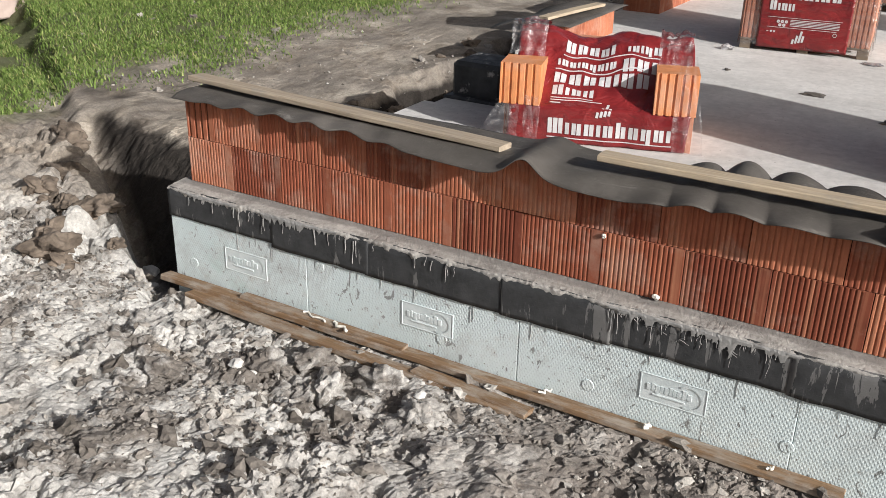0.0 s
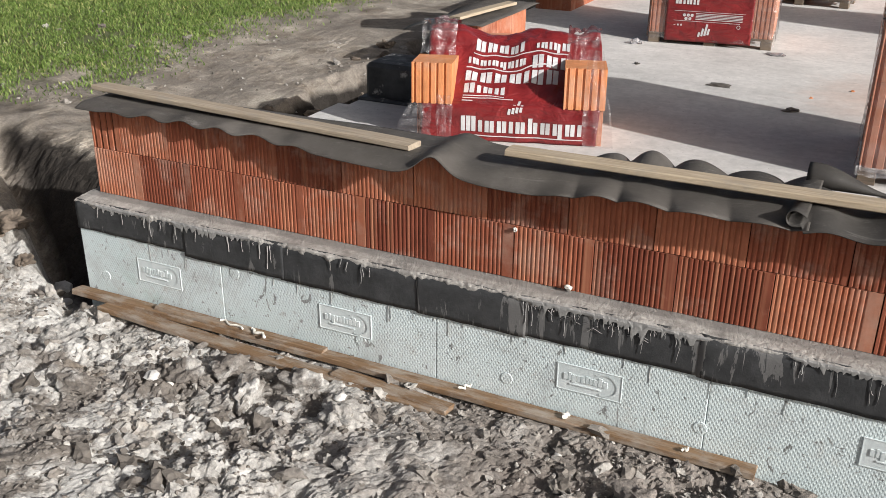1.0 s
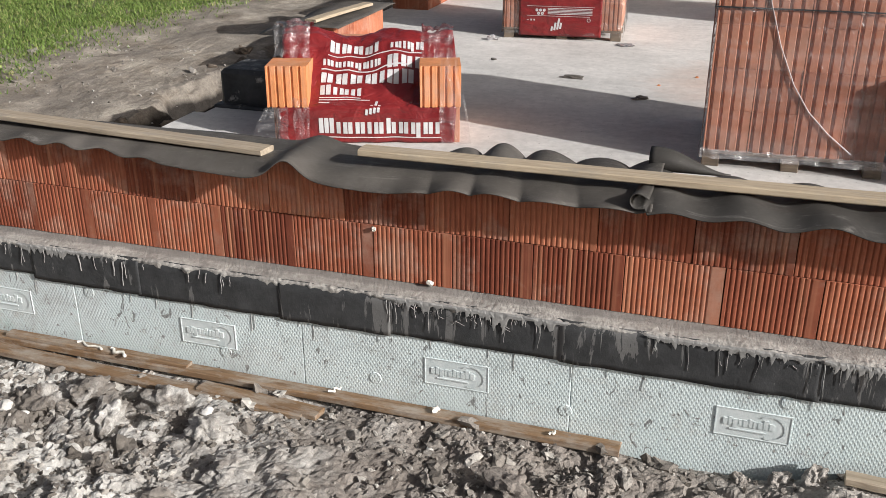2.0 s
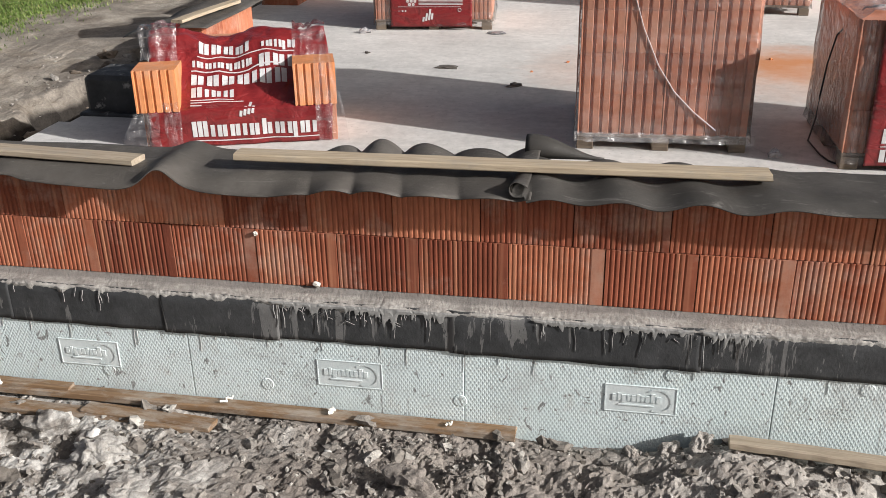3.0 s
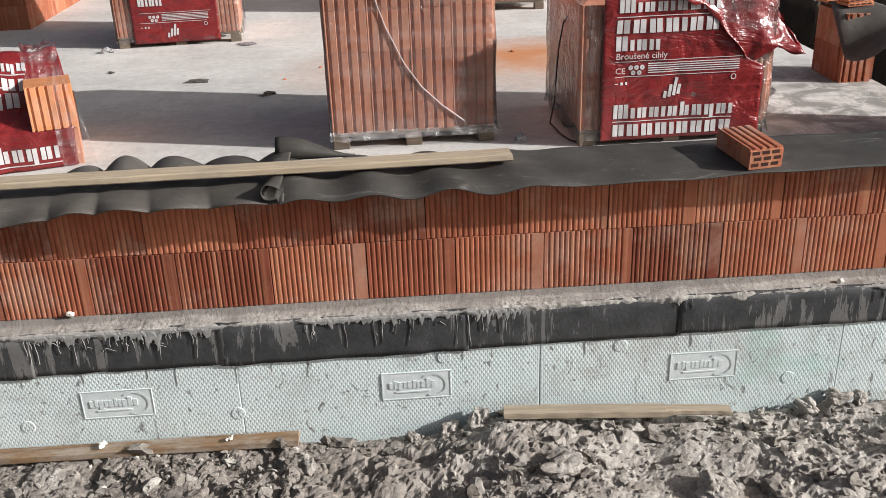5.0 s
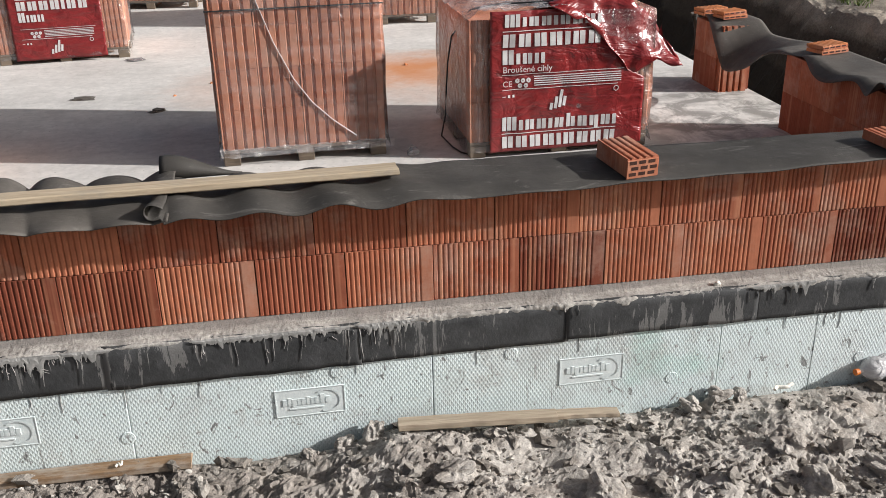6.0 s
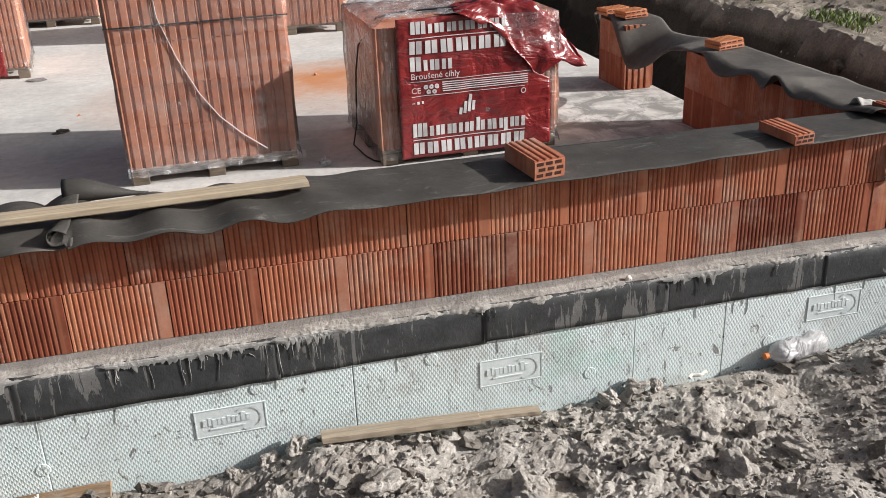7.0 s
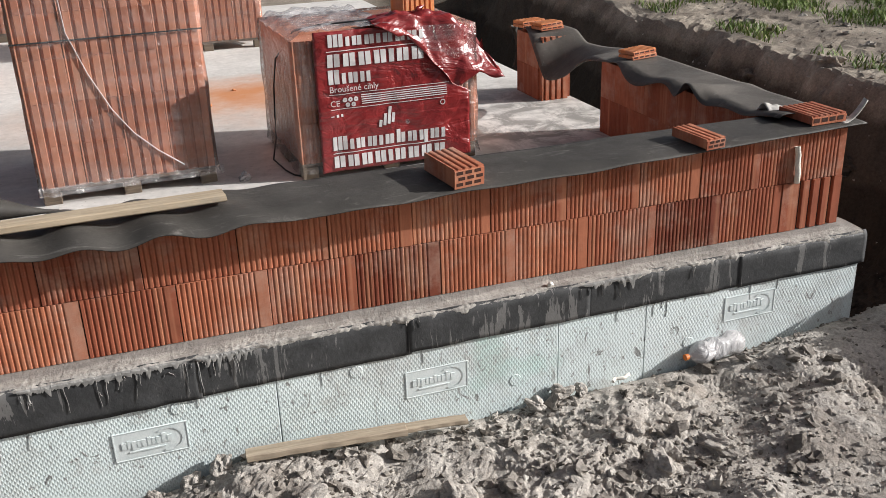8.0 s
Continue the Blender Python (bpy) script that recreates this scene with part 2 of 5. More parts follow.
def clod_material():
    m = Mat("clay_clods", 0.97, spec=0.12)
    w = m.space(world_space=True)
    body = m.ramp(m.geo.outputs["Random Per Island"], (0.0, (0.15, 0.132, 0.113)), (0.4, (0.27, 0.242, 0.212)), (0.8, (0.40, 0.368, 0.328)), (1.0, (0.58, 0.55, 0.50)))
    c = m.mix(0.75, body, m.ramp(m.noise(34, 5, 0.7, w), (0.3, 0.6), (0.7, 1.2)), "MULTIPLY")
    m.colour(c)
    m.bump(m.noise(70, 5, 0.75, w), 0.9, 0.012)
    return m.m


def mat_material(name="bitumen_felt", k=1.0, warm=1.0):
    m = Mat(name, 0.7, spec=0.22)
    w = m.space(world_space=True)
    c = m.ramp(m.noise(1.6, 8, 0.7, w), *((p, (a * k * warm, a * 0.93 * k, a * 0.85 * k / warm)) for p, a in ((0.3, 0.050), (0.52, 0.098), (0.75, 0.165))))
    dust = m.ramp(m.noise(13, 6, 0.75, w, distort=0.5), (0.60, 0.0), (0.78, 0.5))
    c = m.mix(dust, c, (0.30, 0.282, 0.255))
    scrape = m.ramp(m.noise(3.2, 7, 0.75, m.space((1.0, 5.0, 3.0), world_space=True), distort=1.2), (0.58, 0.0), (0.68, 0.5))
    c = m.mix(scrape, c, (0.26, 0.245, 0.225))
    m.colour(c)
    m.rough(m.ramp(m.noise(6, 4, 0.6, w), (0.3, 0.45), (0.7, 0.75)))
    m.bump(m.mix(0.35, m.noise(14, 6, 0.7, w, distort=0.8), m.noise(200, 3, 0.6, w)), 0.5, 0.010)
    return m.m


def wood_material(name, dark, light, dirt, amount):
    m = Mat(name, 0.8, spec=0.25)
    g = m.noise(2.0, 6, 0.65, m.space((1.5, 26, 26)), distort=0.9)
    c = m.ramp(g, (0.3, dark), (0.7, light))
    stain = m.ramp(m.noise(5, 6, 0.7, m.space((1, 2.4, 2.4))), (0.62 - amount, 0.0), (0.82 - amount, 0.85))
    m.colour(m.mix(stain, c, dirt))
    m.bump(g, 0.35, 0.004)
    return m.m


def foil_red_material():
    m = Mat("red_film", 0.28, spec=0.55)
    w = m.space((1, 1, 1))
    m.colour(m.ramp(m.noise(7, 5, 0.6, w), (0.3, (0.145, 0.012, 0.014)), (0.7, (0.24, 0.022, 0.022))))
    crease = m.mix(0.6, m.noise(8, 2.5, 0.5, w, distort=1.4), m.noise(2.6, 3, 0.5, m.space((1, 1, 3.0)), distort=1.8))
    m.bump(crease, 0.75, 0.045)
    return m.m


def film_material(name, low, high):
    m = bpy.data.materials.new(name)
    m.use_nodes = True
    t = m.node_tree
    t.nodes.remove(t.nodes["Principled BSDF"])
    co = t.nodes.new("ShaderNodeTexCoord").outputs["Object"]
    def noise_node(scale, distort):
        n = t.nodes.new("ShaderNodeTexNoise")
        n.inputs["Scale"].default_value, n.inputs["Detail"].default_value, n.inputs["Distortion"].default_value = scale, 5, distort
        t.links.new(co, n.inputs["Vector"])
        return n.outputs["Fac"]
    bump = t.nodes.new("ShaderNodeBump")
    bump.inputs["Strength"].default_value, bump.inputs["Distance"].default_value = 0.7, 0.03
    t.links.new(noise_node(9, 2.4), bump.inputs["Height"])
    gloss = t.nodes.new("ShaderNodeBsdfGlossy")
    gloss.inputs["Roughness"].default_value = 0.16
    milk = t.nodes.new("ShaderNodeBsdfDiffuse")
    milk.inputs["Color"].default_value = (0.72, 0.70, 0.70, 1)
    clear = t.nodes.new("ShaderNodeBsdfTransparent")
    clear.inputs["Color"].default_value = (0.95, 0.93, 0.93, 1)
    for n in (gloss, milk):
        t.links.new(bump.outputs[0], n.inputs["Normal"])
    haze = t.nodes.new("ShaderNodeValToRGB")
    haze.color_ramp.elements[0].position, haze.color_ramp.elements[0].color = 0.40, (low, low, low, 1)
    haze.color_ramp.elements[1].position, haze.color_ramp.elements[1].color = 0.80, (high, high, high, 1)
    wide = t.nodes.new("ShaderNodeVectorMath")
    wide.operation = "MULTIPLY"
    t.links.new(co, wide.inputs[0])
    wide.inputs[1].default_value = (0.8, 0.8, 7.0)
    stretch = t.nodes.new("ShaderNodeTexNoise")
    stretch.inputs["Scale"].default_value, stretch.inputs["Detail"].default_value, stretch.inputs["Distortion"].default_value = 2.6, 5, 0.6
    t.links.new(wide.outputs[0], stretch.inputs["Vector"])
    t.links.new(stretch.outputs["Fac"], haze.inputs[0])
    mix1 = t.nodes.new("ShaderNodeMixShader")
    t.links.new(haze.outputs[0], mix1.inputs[0])
    t.links.new(clear.outputs[0], mix1.inputs[1])
    t.links.new(milk.outputs[0], mix1.inputs[2])
    fres = t.nodes.new("ShaderNodeFresnel")
    fres.inputs["IOR"].default_value = 1.45
    t.links.new(bump.outputs[0], fres.inputs["Normal"])
    mix2 = t.nodes.new("ShaderNodeMixShader")
    t.links.new(fres.outputs[0], mix2.inputs[0])
    t.links.new(mix1.outputs[0], mix2.inputs[1])
    t.links.new(gloss.outputs[0], mix2.inputs[2])
    t.links.new(mix2.outputs[0], t.nodes["Material Output"].inputs["Surface"])
    return m


def plain_material(name, a, b, rough, scale=20.0):
    m = Mat(name, rough, spec=0.4)
    m.colour(m.ramp(m.noise(scale, 4, 0.6, m.space()), (0.35, a), (0.65, b)))
    m.bump(m.noise(scale * 5, 3, 0.6, m.space()), 0.2, 0.003)
    return m.m


def grass_material():
    m = Mat("grass_blades", 0.6, spec=0.3)
    c = m.ramp(m.geo.outputs["Random Per Island"], (0.0, (0.07, 0.115, 0.024)), (0.5, (0.14, 0.21, 0.045)), (0.85, (0.22, 0.30, 0.08)), (1.0, (0.34, 0.31, 0.14)))
    m.colour(c)
    return m.m


MORTAR, CONCRETE, XPS, SOIL, CLODS, FELT = mortar_material(), concrete_material(), xps_material(), soil_material(), clod_material(), mat_material("weathered_felt", 1.0, 1.03)
FELT_DARK = mat_material("dark_felt", 0.62, 1.01)
BITUMEN, BITUMEN_STREAKED = bitumen_material("bitumen_coat", False), bitumen_material("streaked_bitumen_strip", True)
WOOD = wood_material("fresh_plank", (0.34, 0.265, 0.18), (0.54, 0.445, 0.325), (0.33, 0.29, 0.235), 0.08)
WOOD_GREY = wood_material("weathered_board", (0.27, 0.215, 0.155), (0.47, 0.39, 0.295), (0.30, 0.27, 0.23), 0.08)
WOOD_DIRTY = wood_material("muddy_plank", (0.14, 0.085, 0.048), (0.29, 0.185, 0.105), (0.36, 0.32, 0.27), 0.17)
WOOD_PALLET = wood_material("pallet_wood", (0.13, 0.10, 0.075), (0.24, 0.19, 0.14), (0.10, 0.09, 0.08), 0.1)
RED, FILM, GRASS = foil_red_material(), film_material("clear_film", 0.03, 0.20), grass_material()
MILKY = film_material("milky_film", 0.25, 0.8)
BOTTLE = film_material("crushed_bottle", 0.55, 0.95)
GATHERED = film_material("gathered_film", 0.10, 0.6)
WHITE = plain_material("white_print", (0.50, 0.485, 0.48), (0.62, 0.605, 0.60), 0.3, 9)
RUNS = plain_material("dried_cement_milk", (0.21, 0.207, 0.197), (0.36, 0.352, 0.335), 0.9, 25)
FELT_PALE = plain_material("pale_felt_back", (0.40, 0.38, 0.35), (0.56, 0.54, 0.50), 0.8, 30)
HUMUS = plain_material("dark_earth", (0.085, 0.066, 0.050), (0.21, 0.168, 0.130), 0.97, 9)
SCRAP = plain_material("trodden_scrap", (0.10, 0.09, 0.08), (0.17, 0.15, 0.13), 0.95)
FOAM = plain_material("dried_foam", (0.68, 0.64, 0.55), (0.80, 0.77, 0.70), 0.8, 40)
STRAP = plain_material("black_strap", (0.012, 0.012, 0.012), (0.03, 0.03, 0.03), 0.45)
CORD = plain_material("white_cord", (0.62, 0.54, 0.52), (0.72, 0.66, 0.64), 0.6)
# near-black clay: the shade inside slots and gaps is put into the colour
HOLE = plain_material("shaded_hollow_clay", (0.035, 0.013, 0.008), (0.055, 0.020, 0.012), 0.95)
PINK = plain_material("pinkish_paving", (0.40, 0.31, 0.27), (0.50, 0.40, 0.35), 0.9, 6)
PALE = plain_material("pale_limestone", (0.52, 0.50, 0.46), (0.68, 0.66, 0.62), 0.9, 30)
CAP_ORANGE = plain_material("orange_cap", (0.60, 0.16, 0.03), (0.65, 0.20, 0.04), 0.45)


# ---- building blocks ----
def mesh_of(name, verts, faces, smooth=False):
    me = bpy.data.meshes.new(name)
    me.from_pydata([tuple(v) for v in verts], [], faces)
    if smooth:
        me.polygons.foreach_set("use_smooth", [True] * len(me.polygons))
    me.update()
    return me


def closed(bm, name="mesh"):
    me = bpy.data.meshes.new(name)
    bmesh.ops.recalc_face_normals(bm, faces=bm.faces)
    bm.to_mesh(me)
    bm.free()
    return me


def part(name, me, material, parent=None, label="", at=None):
    """One mesh object under a thing or a part."""
    if me.materials and me.materials[0] != material:
        me.materials.clear()
    if not me.materials:
        me.materials.append(material)
    ob = new(name, me)
    if parent:
        ob.parent = parent
    if at is not None:
        ob.matrix_basis = at
    if label:
        ob["label"] = label
    return ob


def thing(name, label, category, at, group=""):
    ob = new(name)
    ob.matrix_basis = at
    return tagged(ob, label, category, group)


def slab_mesh(x0, x1, y0, y1, z0, z1, bevel=0.004):
    bm = bmesh.new()
    bmesh.ops.create_cube(bm, size=1, matrix=Matrix.LocRotScale(((x0 + x1) / 2, (y0 + y1) / 2, (z0 + z1) / 2), None, (x1 - x0, y1 - y0, z1 - z0)))
    if bevel:
        bmesh.ops.bevel(bm, geom=bm.edges, offset=bevel, segments=1, affect="EDGES")
    return closed(bm)


def prism(outline, h, z0=0.0):
    """An upright prism over a plan outline, counted the left way round."""
    n = len(outline)
    verts = [(x, y, z0) for x, y in outline] + [(x, y, z0 + h) for x, y in outline]
    faces = [(i, (i + 1) % n, n + (i + 1) % n, n + i) for i in range(n)]
    faces += [tuple(reversed(range(n))), tuple(range(n, 2 * n))]
    return verts, faces


def ribbed_outline(w, d, ribs, groove, band_left, band_right, share=0.42):
    """Plan of a hollow clay block whose front carries upright ribs between two plain bands."""
    pts = [(0.0015, 0.0)]
    x0, x1 = band_left, w - band_right
    p = (x1 - x0) / ribs
    for i in range(ribs):
        a = x0 + p * i
        if groove > 0.01:
            b = a + p * share
            pts += [(a, 0.0), (a + p * 0.10, groove), (b - p * 0.10, groove), (b, 0.0)]
        else:
            # close-set rounded ribs with a narrow valley between them
            pts += [(a + p * q, groove * k) for q, k in ((0.0, 0.10), (0.08, 0.42), (0.16, 0.88), (0.23, 1.0), (0.30, 0.88), (0.38, 0.42), (0.48, 0.10), (0.62, 0.0), (0.86, 0.0))]
    pts += [(w - 0.0015, 0.0), (w, 0.003), (w, d), (0, d), (0, 0.003)]
    return pts


@functools.lru_cache(maxsize=None)
def block_mesh(w, d, h, ribs, groove, band_left, band_right):
    v, f = prism(ribbed_outline(w, d, ribs, groove, band_left, band_right), h)
    return mesh_of("block", v, f)


def plank_mesh(length, width, thick, seed, warp=0.006, steps=24):
    """A sawn board along x with rounded, slightly waney edges."""
    r = random.Random(seed)
    c = thick * 0.16
    ring = [(-width / 2 + c, 0), (width / 2 - c, 0), (width / 2, c), (width / 2, thick - c), (width / 2 - c, thick), (0, thick + 0.0005), (-width / 2 + c, thick), (-width / 2, thick - c), (-width / 2, c)]
    n = len(ring)
    verts, faces = [], []
    a, b = r.uniform(0, 9), r.uniform(0, 9)
    for i in range(steps + 1):
        t = i / steps
        x = t * length
        dy = warp * math.sin(t * 3.1 + a) + 0.0015 * math.sin(t * 31 + b)
        dz = warp * 0.6 * math.sin(t * 2.6 + b)
        for y, z in ring:
            k = 1 + 0.015 * math.sin(t * 17 + y * 90 + a)
            e = 0.004 * r.uniform(-1, 1) if i in (0, steps) else 0
            verts.append((x + e, y * k + dy, z + dz))
    for i in range(steps):
        for j in range(n):
            faces.append((i * n + j, (i + 1) * n + j, (i + 1) * n + (j + 1) % n, i * n + (j + 1) % n))
    faces += [tuple(range(n)), tuple(reversed(range(steps * n, steps * n + n)))]
    return mesh_of("plank", verts, faces)


def sheet_mesh(nu, nv, shape, thick=0.0, smooth=True):
    """A sheet over u, v from 0 to 1, with a thickness below it."""
    top = [Vector(shape(i / nu, j / nv)) for i in range(nu + 1) for j in range(nv + 1)]
    m = nv + 1
    faces = [(i * m + j, (i + 1) * m + j, (i + 1) * m + j + 1, i * m + j + 1) for i in range(nu) for j in range(nv)]
    me = mesh_of("sheet", top, faces, smooth)
    if thick:
        bm = bmesh.new()
        bm.from_mesh(me)
        bmesh.ops.solidify(bm, geom=bm.faces, thickness=thick)
        bm.to_mesh(me)
        bm.free()
        if smooth:
            me.polygons.foreach_set("use_smooth", [True] * len(me.polygons))
    return me


def tube_mesh(points, radius, sides=6):
    pts = [Vector(p) for p in points]
    verts, faces = [], []
    for i, p in enumerate(pts):
        d = (pts[min(i + 1, len(pts) - 1)] - pts[max(i - 1, 0)]).normalized()
        a = d.orthogonal().normalized() if abs(d.z) > 0.99 else d.cross(Vector((0, 0, 1))).normalized()
        b = d.cross(a)
        for k in range(sides):
            t = 2 * math.pi * k / sides
            verts.append(p + radius * (math.cos(t) * a + math.sin(t) * b))
    for i in range(len(pts) - 1):
        for k in range(sides):
            faces.append((i * sides + k, i * sides + (k + 1) % sides, (i + 1) * sides + (k + 1) % sides, (i + 1) * sides + k))
    faces += [tuple(range(sides)), tuple(range((len(pts) - 1) * sides, len(pts) * sides))]
    return mesh_of("tube", verts, faces, True)


def lump_mesh(size, seed, detail=2, sharp=0.45):
    bm = bmesh.new()
    bmesh.ops.create_icosphere(bm, subdivisions=detail, radius=1)
    off = Vector((seed * 3.7, seed * 1.3, seed * 2.1))
    for v in bm.verts:
        k = 1 + sharp * noise.noise(v.co * 1.3 + off) + 0.5 * sharp * noise.noise(v.co * 3.1 + off)
        v.co = Vector((v.co.x * size[0], v.co.y * size[1], v.co.z * size[2])) * k
    return closed(bm, "lump")


def smooth01(a, b, x):
    t = min(1.0, max(0.0, (x - a) / (b - a)))
    return t * t * (3 - 2 * t)


# ---- ground ----
def foot(x):
    """Height of the soil along the foot of the insulation."""
    return float(np.interp(x, [-4.046, -2.846, -2.24, -1.13, -0.017, 0.897, 1.102, 1.462, 1.773, 2.878, 3.309, 3.967, 4.412, 5.035, 5.692],
                           [-0.532, -0.607, -0.596, -0.575, -0.580, -0.580, -0.612, -0.612, -0.534, -0.593, -0.570, -0.570, -0.538, -0.490, -0.479]))


def ground_height(x, y):
    slant = smooth01(-2.66, -2.80, x) * (-0.36 + 0.62 * (-2.65 - x) + 0.10 * noise.noise(Vector((x * 2.2, 6, 1))))
    edge_width = 0.22 - 0.12 * smooth01(-2.7, -3.0, x)
    front = 1 - smooth01(slant - edge_width, slant + edge_width, y)
    far_off = smooth01(-0.7, -2.0, y)
    z_front = foot(x) * (1 - far_off) - 0.57 * far_off + 0.035 * smooth01(-0.2, -1.6, y) + 0.72 * smooth01(-2.1, -3.4, y)
    left = smooth01(-2.9, -4.8, x)
    z_front += 0.09 * left * smooth01(-1.6, 0.2, y)
    edge = y - slant
    if -6.2 < x < -2.9 and -1.0 < edge < 0.5:
        heap = smooth01(-0.75, -0.3, edge) * smooth01(-2.9, -3.7, x) * smooth01(-6.2, -5.2, x)
        q = Vector((x, y, 0)) * 4.2
        d, at = noise.voronoi(q + Vector((noise.noise(q), noise.noise(q + Vector((3, 3, 3))), 0)) * 0.5)
        z_front += heap * (0.10 * min(1.0, (d[1] - d[0]) * 2.6) * (0.3 + abs(noise.cell(at[0] * 1.7))) - 0.03)
    # behind the front line: a trench round the slab, banks beyond
    bank_left = -0.33 + 0.12 * smooth01(-5.6, -8.5, x) + 0.12 * smooth01(1.8, 4.5, y)
    wob = 0.20 * noise.noise(Vector((x * 1.3, y * 1.3, 3)))
    ragged = wob + 0.10 * noise.noise(Vector((x * 4.5, y * 4.5, 7))) + 0.05 * noise.noise(Vector((x * 11, y * 11, 2)))
    brink = 1.42 - 0.27 * (x + 4.57)
    trench_left = max(smooth01(-5.5, -5.2, x + wob) * (1 - smooth01(brink - 0.95, brink + 0.04, y + ragged * 0.5)), smooth01(-3.5, -3.15, x + 1.6 * ragged) * (1 - 0.5 * smooth01(2.6, 3.4, y)))
    zl = bank_left * (1 - trench_left) + -1.0 * trench_left
    bank_right = 0.26 + 0.10 * smooth01(6, 9, x)
    lip = 6.12 + 0.05 * max(0.0, y) + 0.22 * noise.noise(Vector((7, y * 0.9, 0)))
    rise = smooth01(lip - 0.20, lip + 0.40, x + 0.10 * noise.noise(Vector((x * 5, y * 5, 2))))
    zr = -0.78 * (1 - rise) + bank_right * rise
    zb = zl if x < 1 else zr
    if -2.6 < x < 4.85:
        zb = -0.9 if y < 9.5 else -0.12
    elif y > 9.5:
        zb = zb * (1 - smooth01(9.5, 10.4, y)) - 0.12 * smooth01(9.5, 10.4, y)
    zf_right = smooth01(5.42, 6.05, x + 0.12 * noise.noise(Vector((3, y * 0.8, 1))))
    z_front = z_front * (1 - zf_right) + (0.14 + 0.12 * smooth01(5.9, 7.8, x)) * zf_right
    z = z_front * front + zb * (1 - front)
    far = max(smooth01(9, 30, abs(x)), smooth01(12, 30, abs(y)))
    z = z * (1 - far) + 0.0 * far
    # clods and tread
    p = Vector((x, y, 0))
    rough = 1 - smooth01(0.6, 2.0, y) * 0.45
    near = (1 - smooth01(8, 14, max(abs(x), abs(y)))) * smooth01(-4.9, -4.0, y)
    bumps = 0.055 * noise.noise(p * 1.9) + 0.030 * noise.noise(p * 5.3 + Vector((4, 1, 0)))
    patch = (0.80 - 0.48 * smooth01(0.6, 2.2, x) + 0.4 * smooth01(5.2, 5.8, x)) * (0.45 + 0.55 * smooth01(-0.30, 0.30, noise.noise(p * 1.1 + Vector((9, 3, 0))))) * (1 - (0.65 if x < 1 else 0.2) * smooth01(0.8, 1.6, y))
    bumps += 0.012 * noise.noise(p * 23.0) * patch
    if y < 5.5 and -7.0 < x < 7.5:
        q = p + Vector((noise.noise(p * 6.0), noise.noise(p * 6.0 + Vector((5, 5, 5))), 0)) * 0.05 + Vector((noise.noise(p * 27.0), noise.noise(p * 27.0 + Vector((5, 5, 5))), 0)) * 0.016
        for size, height, lean in ((5.0, 0.052, 0.022), (11.5, 0.036, 0.016), (26.0, 0.018, 0.008)):
            d, at = noise.voronoi(q * size)
            crack = min(1.0, (d[1] - d[0]) * 3.4)
            up = noise.cell(at[0] * 2.3)
            tilt = (q * size - at[0]).dot(Vector((noise.cell(at[0] * 3.1), noise.cell(at[0] * 5.7 + Vector((1, 1, 1))), 0)))
            bumps += patch * (height * (crack - 0.7) * (0.45 + 0.55 * abs(up)) + 0.35 * height * up + lean * tilt)
    against = smooth01(-0.13, -0.34, y) if (-2.9 < x < 5.1 and y < 0.2) else 1.0
    return z + bumps * rough * near * (0.25 + 0.75 * against)


def grid_lines(*runs):
    out = []
    for a, b, step in runs:
        n = max(1, round((b - a) / step))
        out += [a + (b - a) * i / n for i in range(n)]
    return out


def build_ground():
    xs = grid_lines((-400, -60, 85), (-60, -16, 6), (-16, -8, 0.5), (-8, -5.6, 0.05), (-5.6, -4.6, 0.022), (-4.6, 5.5, 0.014), (5.5, 6.6, 0.03), (6.6, 8.5, 0.06), (8.5, 16, 0.5), (16, 60, 6), (60, 400, 85)) + [400]
    ys = grid_lines((-400, -60, 85), (-60, -10, 5), (-10, -5, 0.4), (-5, -1.9, 0.04), (-1.9, -0.06, 0.014), (-0.06, 1.6, 0.024), (1.6, 5.0, 0.05), (5.0, 10.4, 0.15), (10.4, 16, 0.5), (16, 60, 6), (60, 400, 85)) + [400]
    ny = len(ys)
    verts = [(x, y, ground_height(x, y)) for x in xs for y in ys]
    faces = [(i * ny + j, (i + 1) * ny + j, (i + 1) * ny + j + 1, i * ny + j + 1) for i in range(len(xs) - 1) for j in range(ny - 1)]
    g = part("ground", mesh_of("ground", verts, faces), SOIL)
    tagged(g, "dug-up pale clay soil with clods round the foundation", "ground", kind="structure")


build_ground()


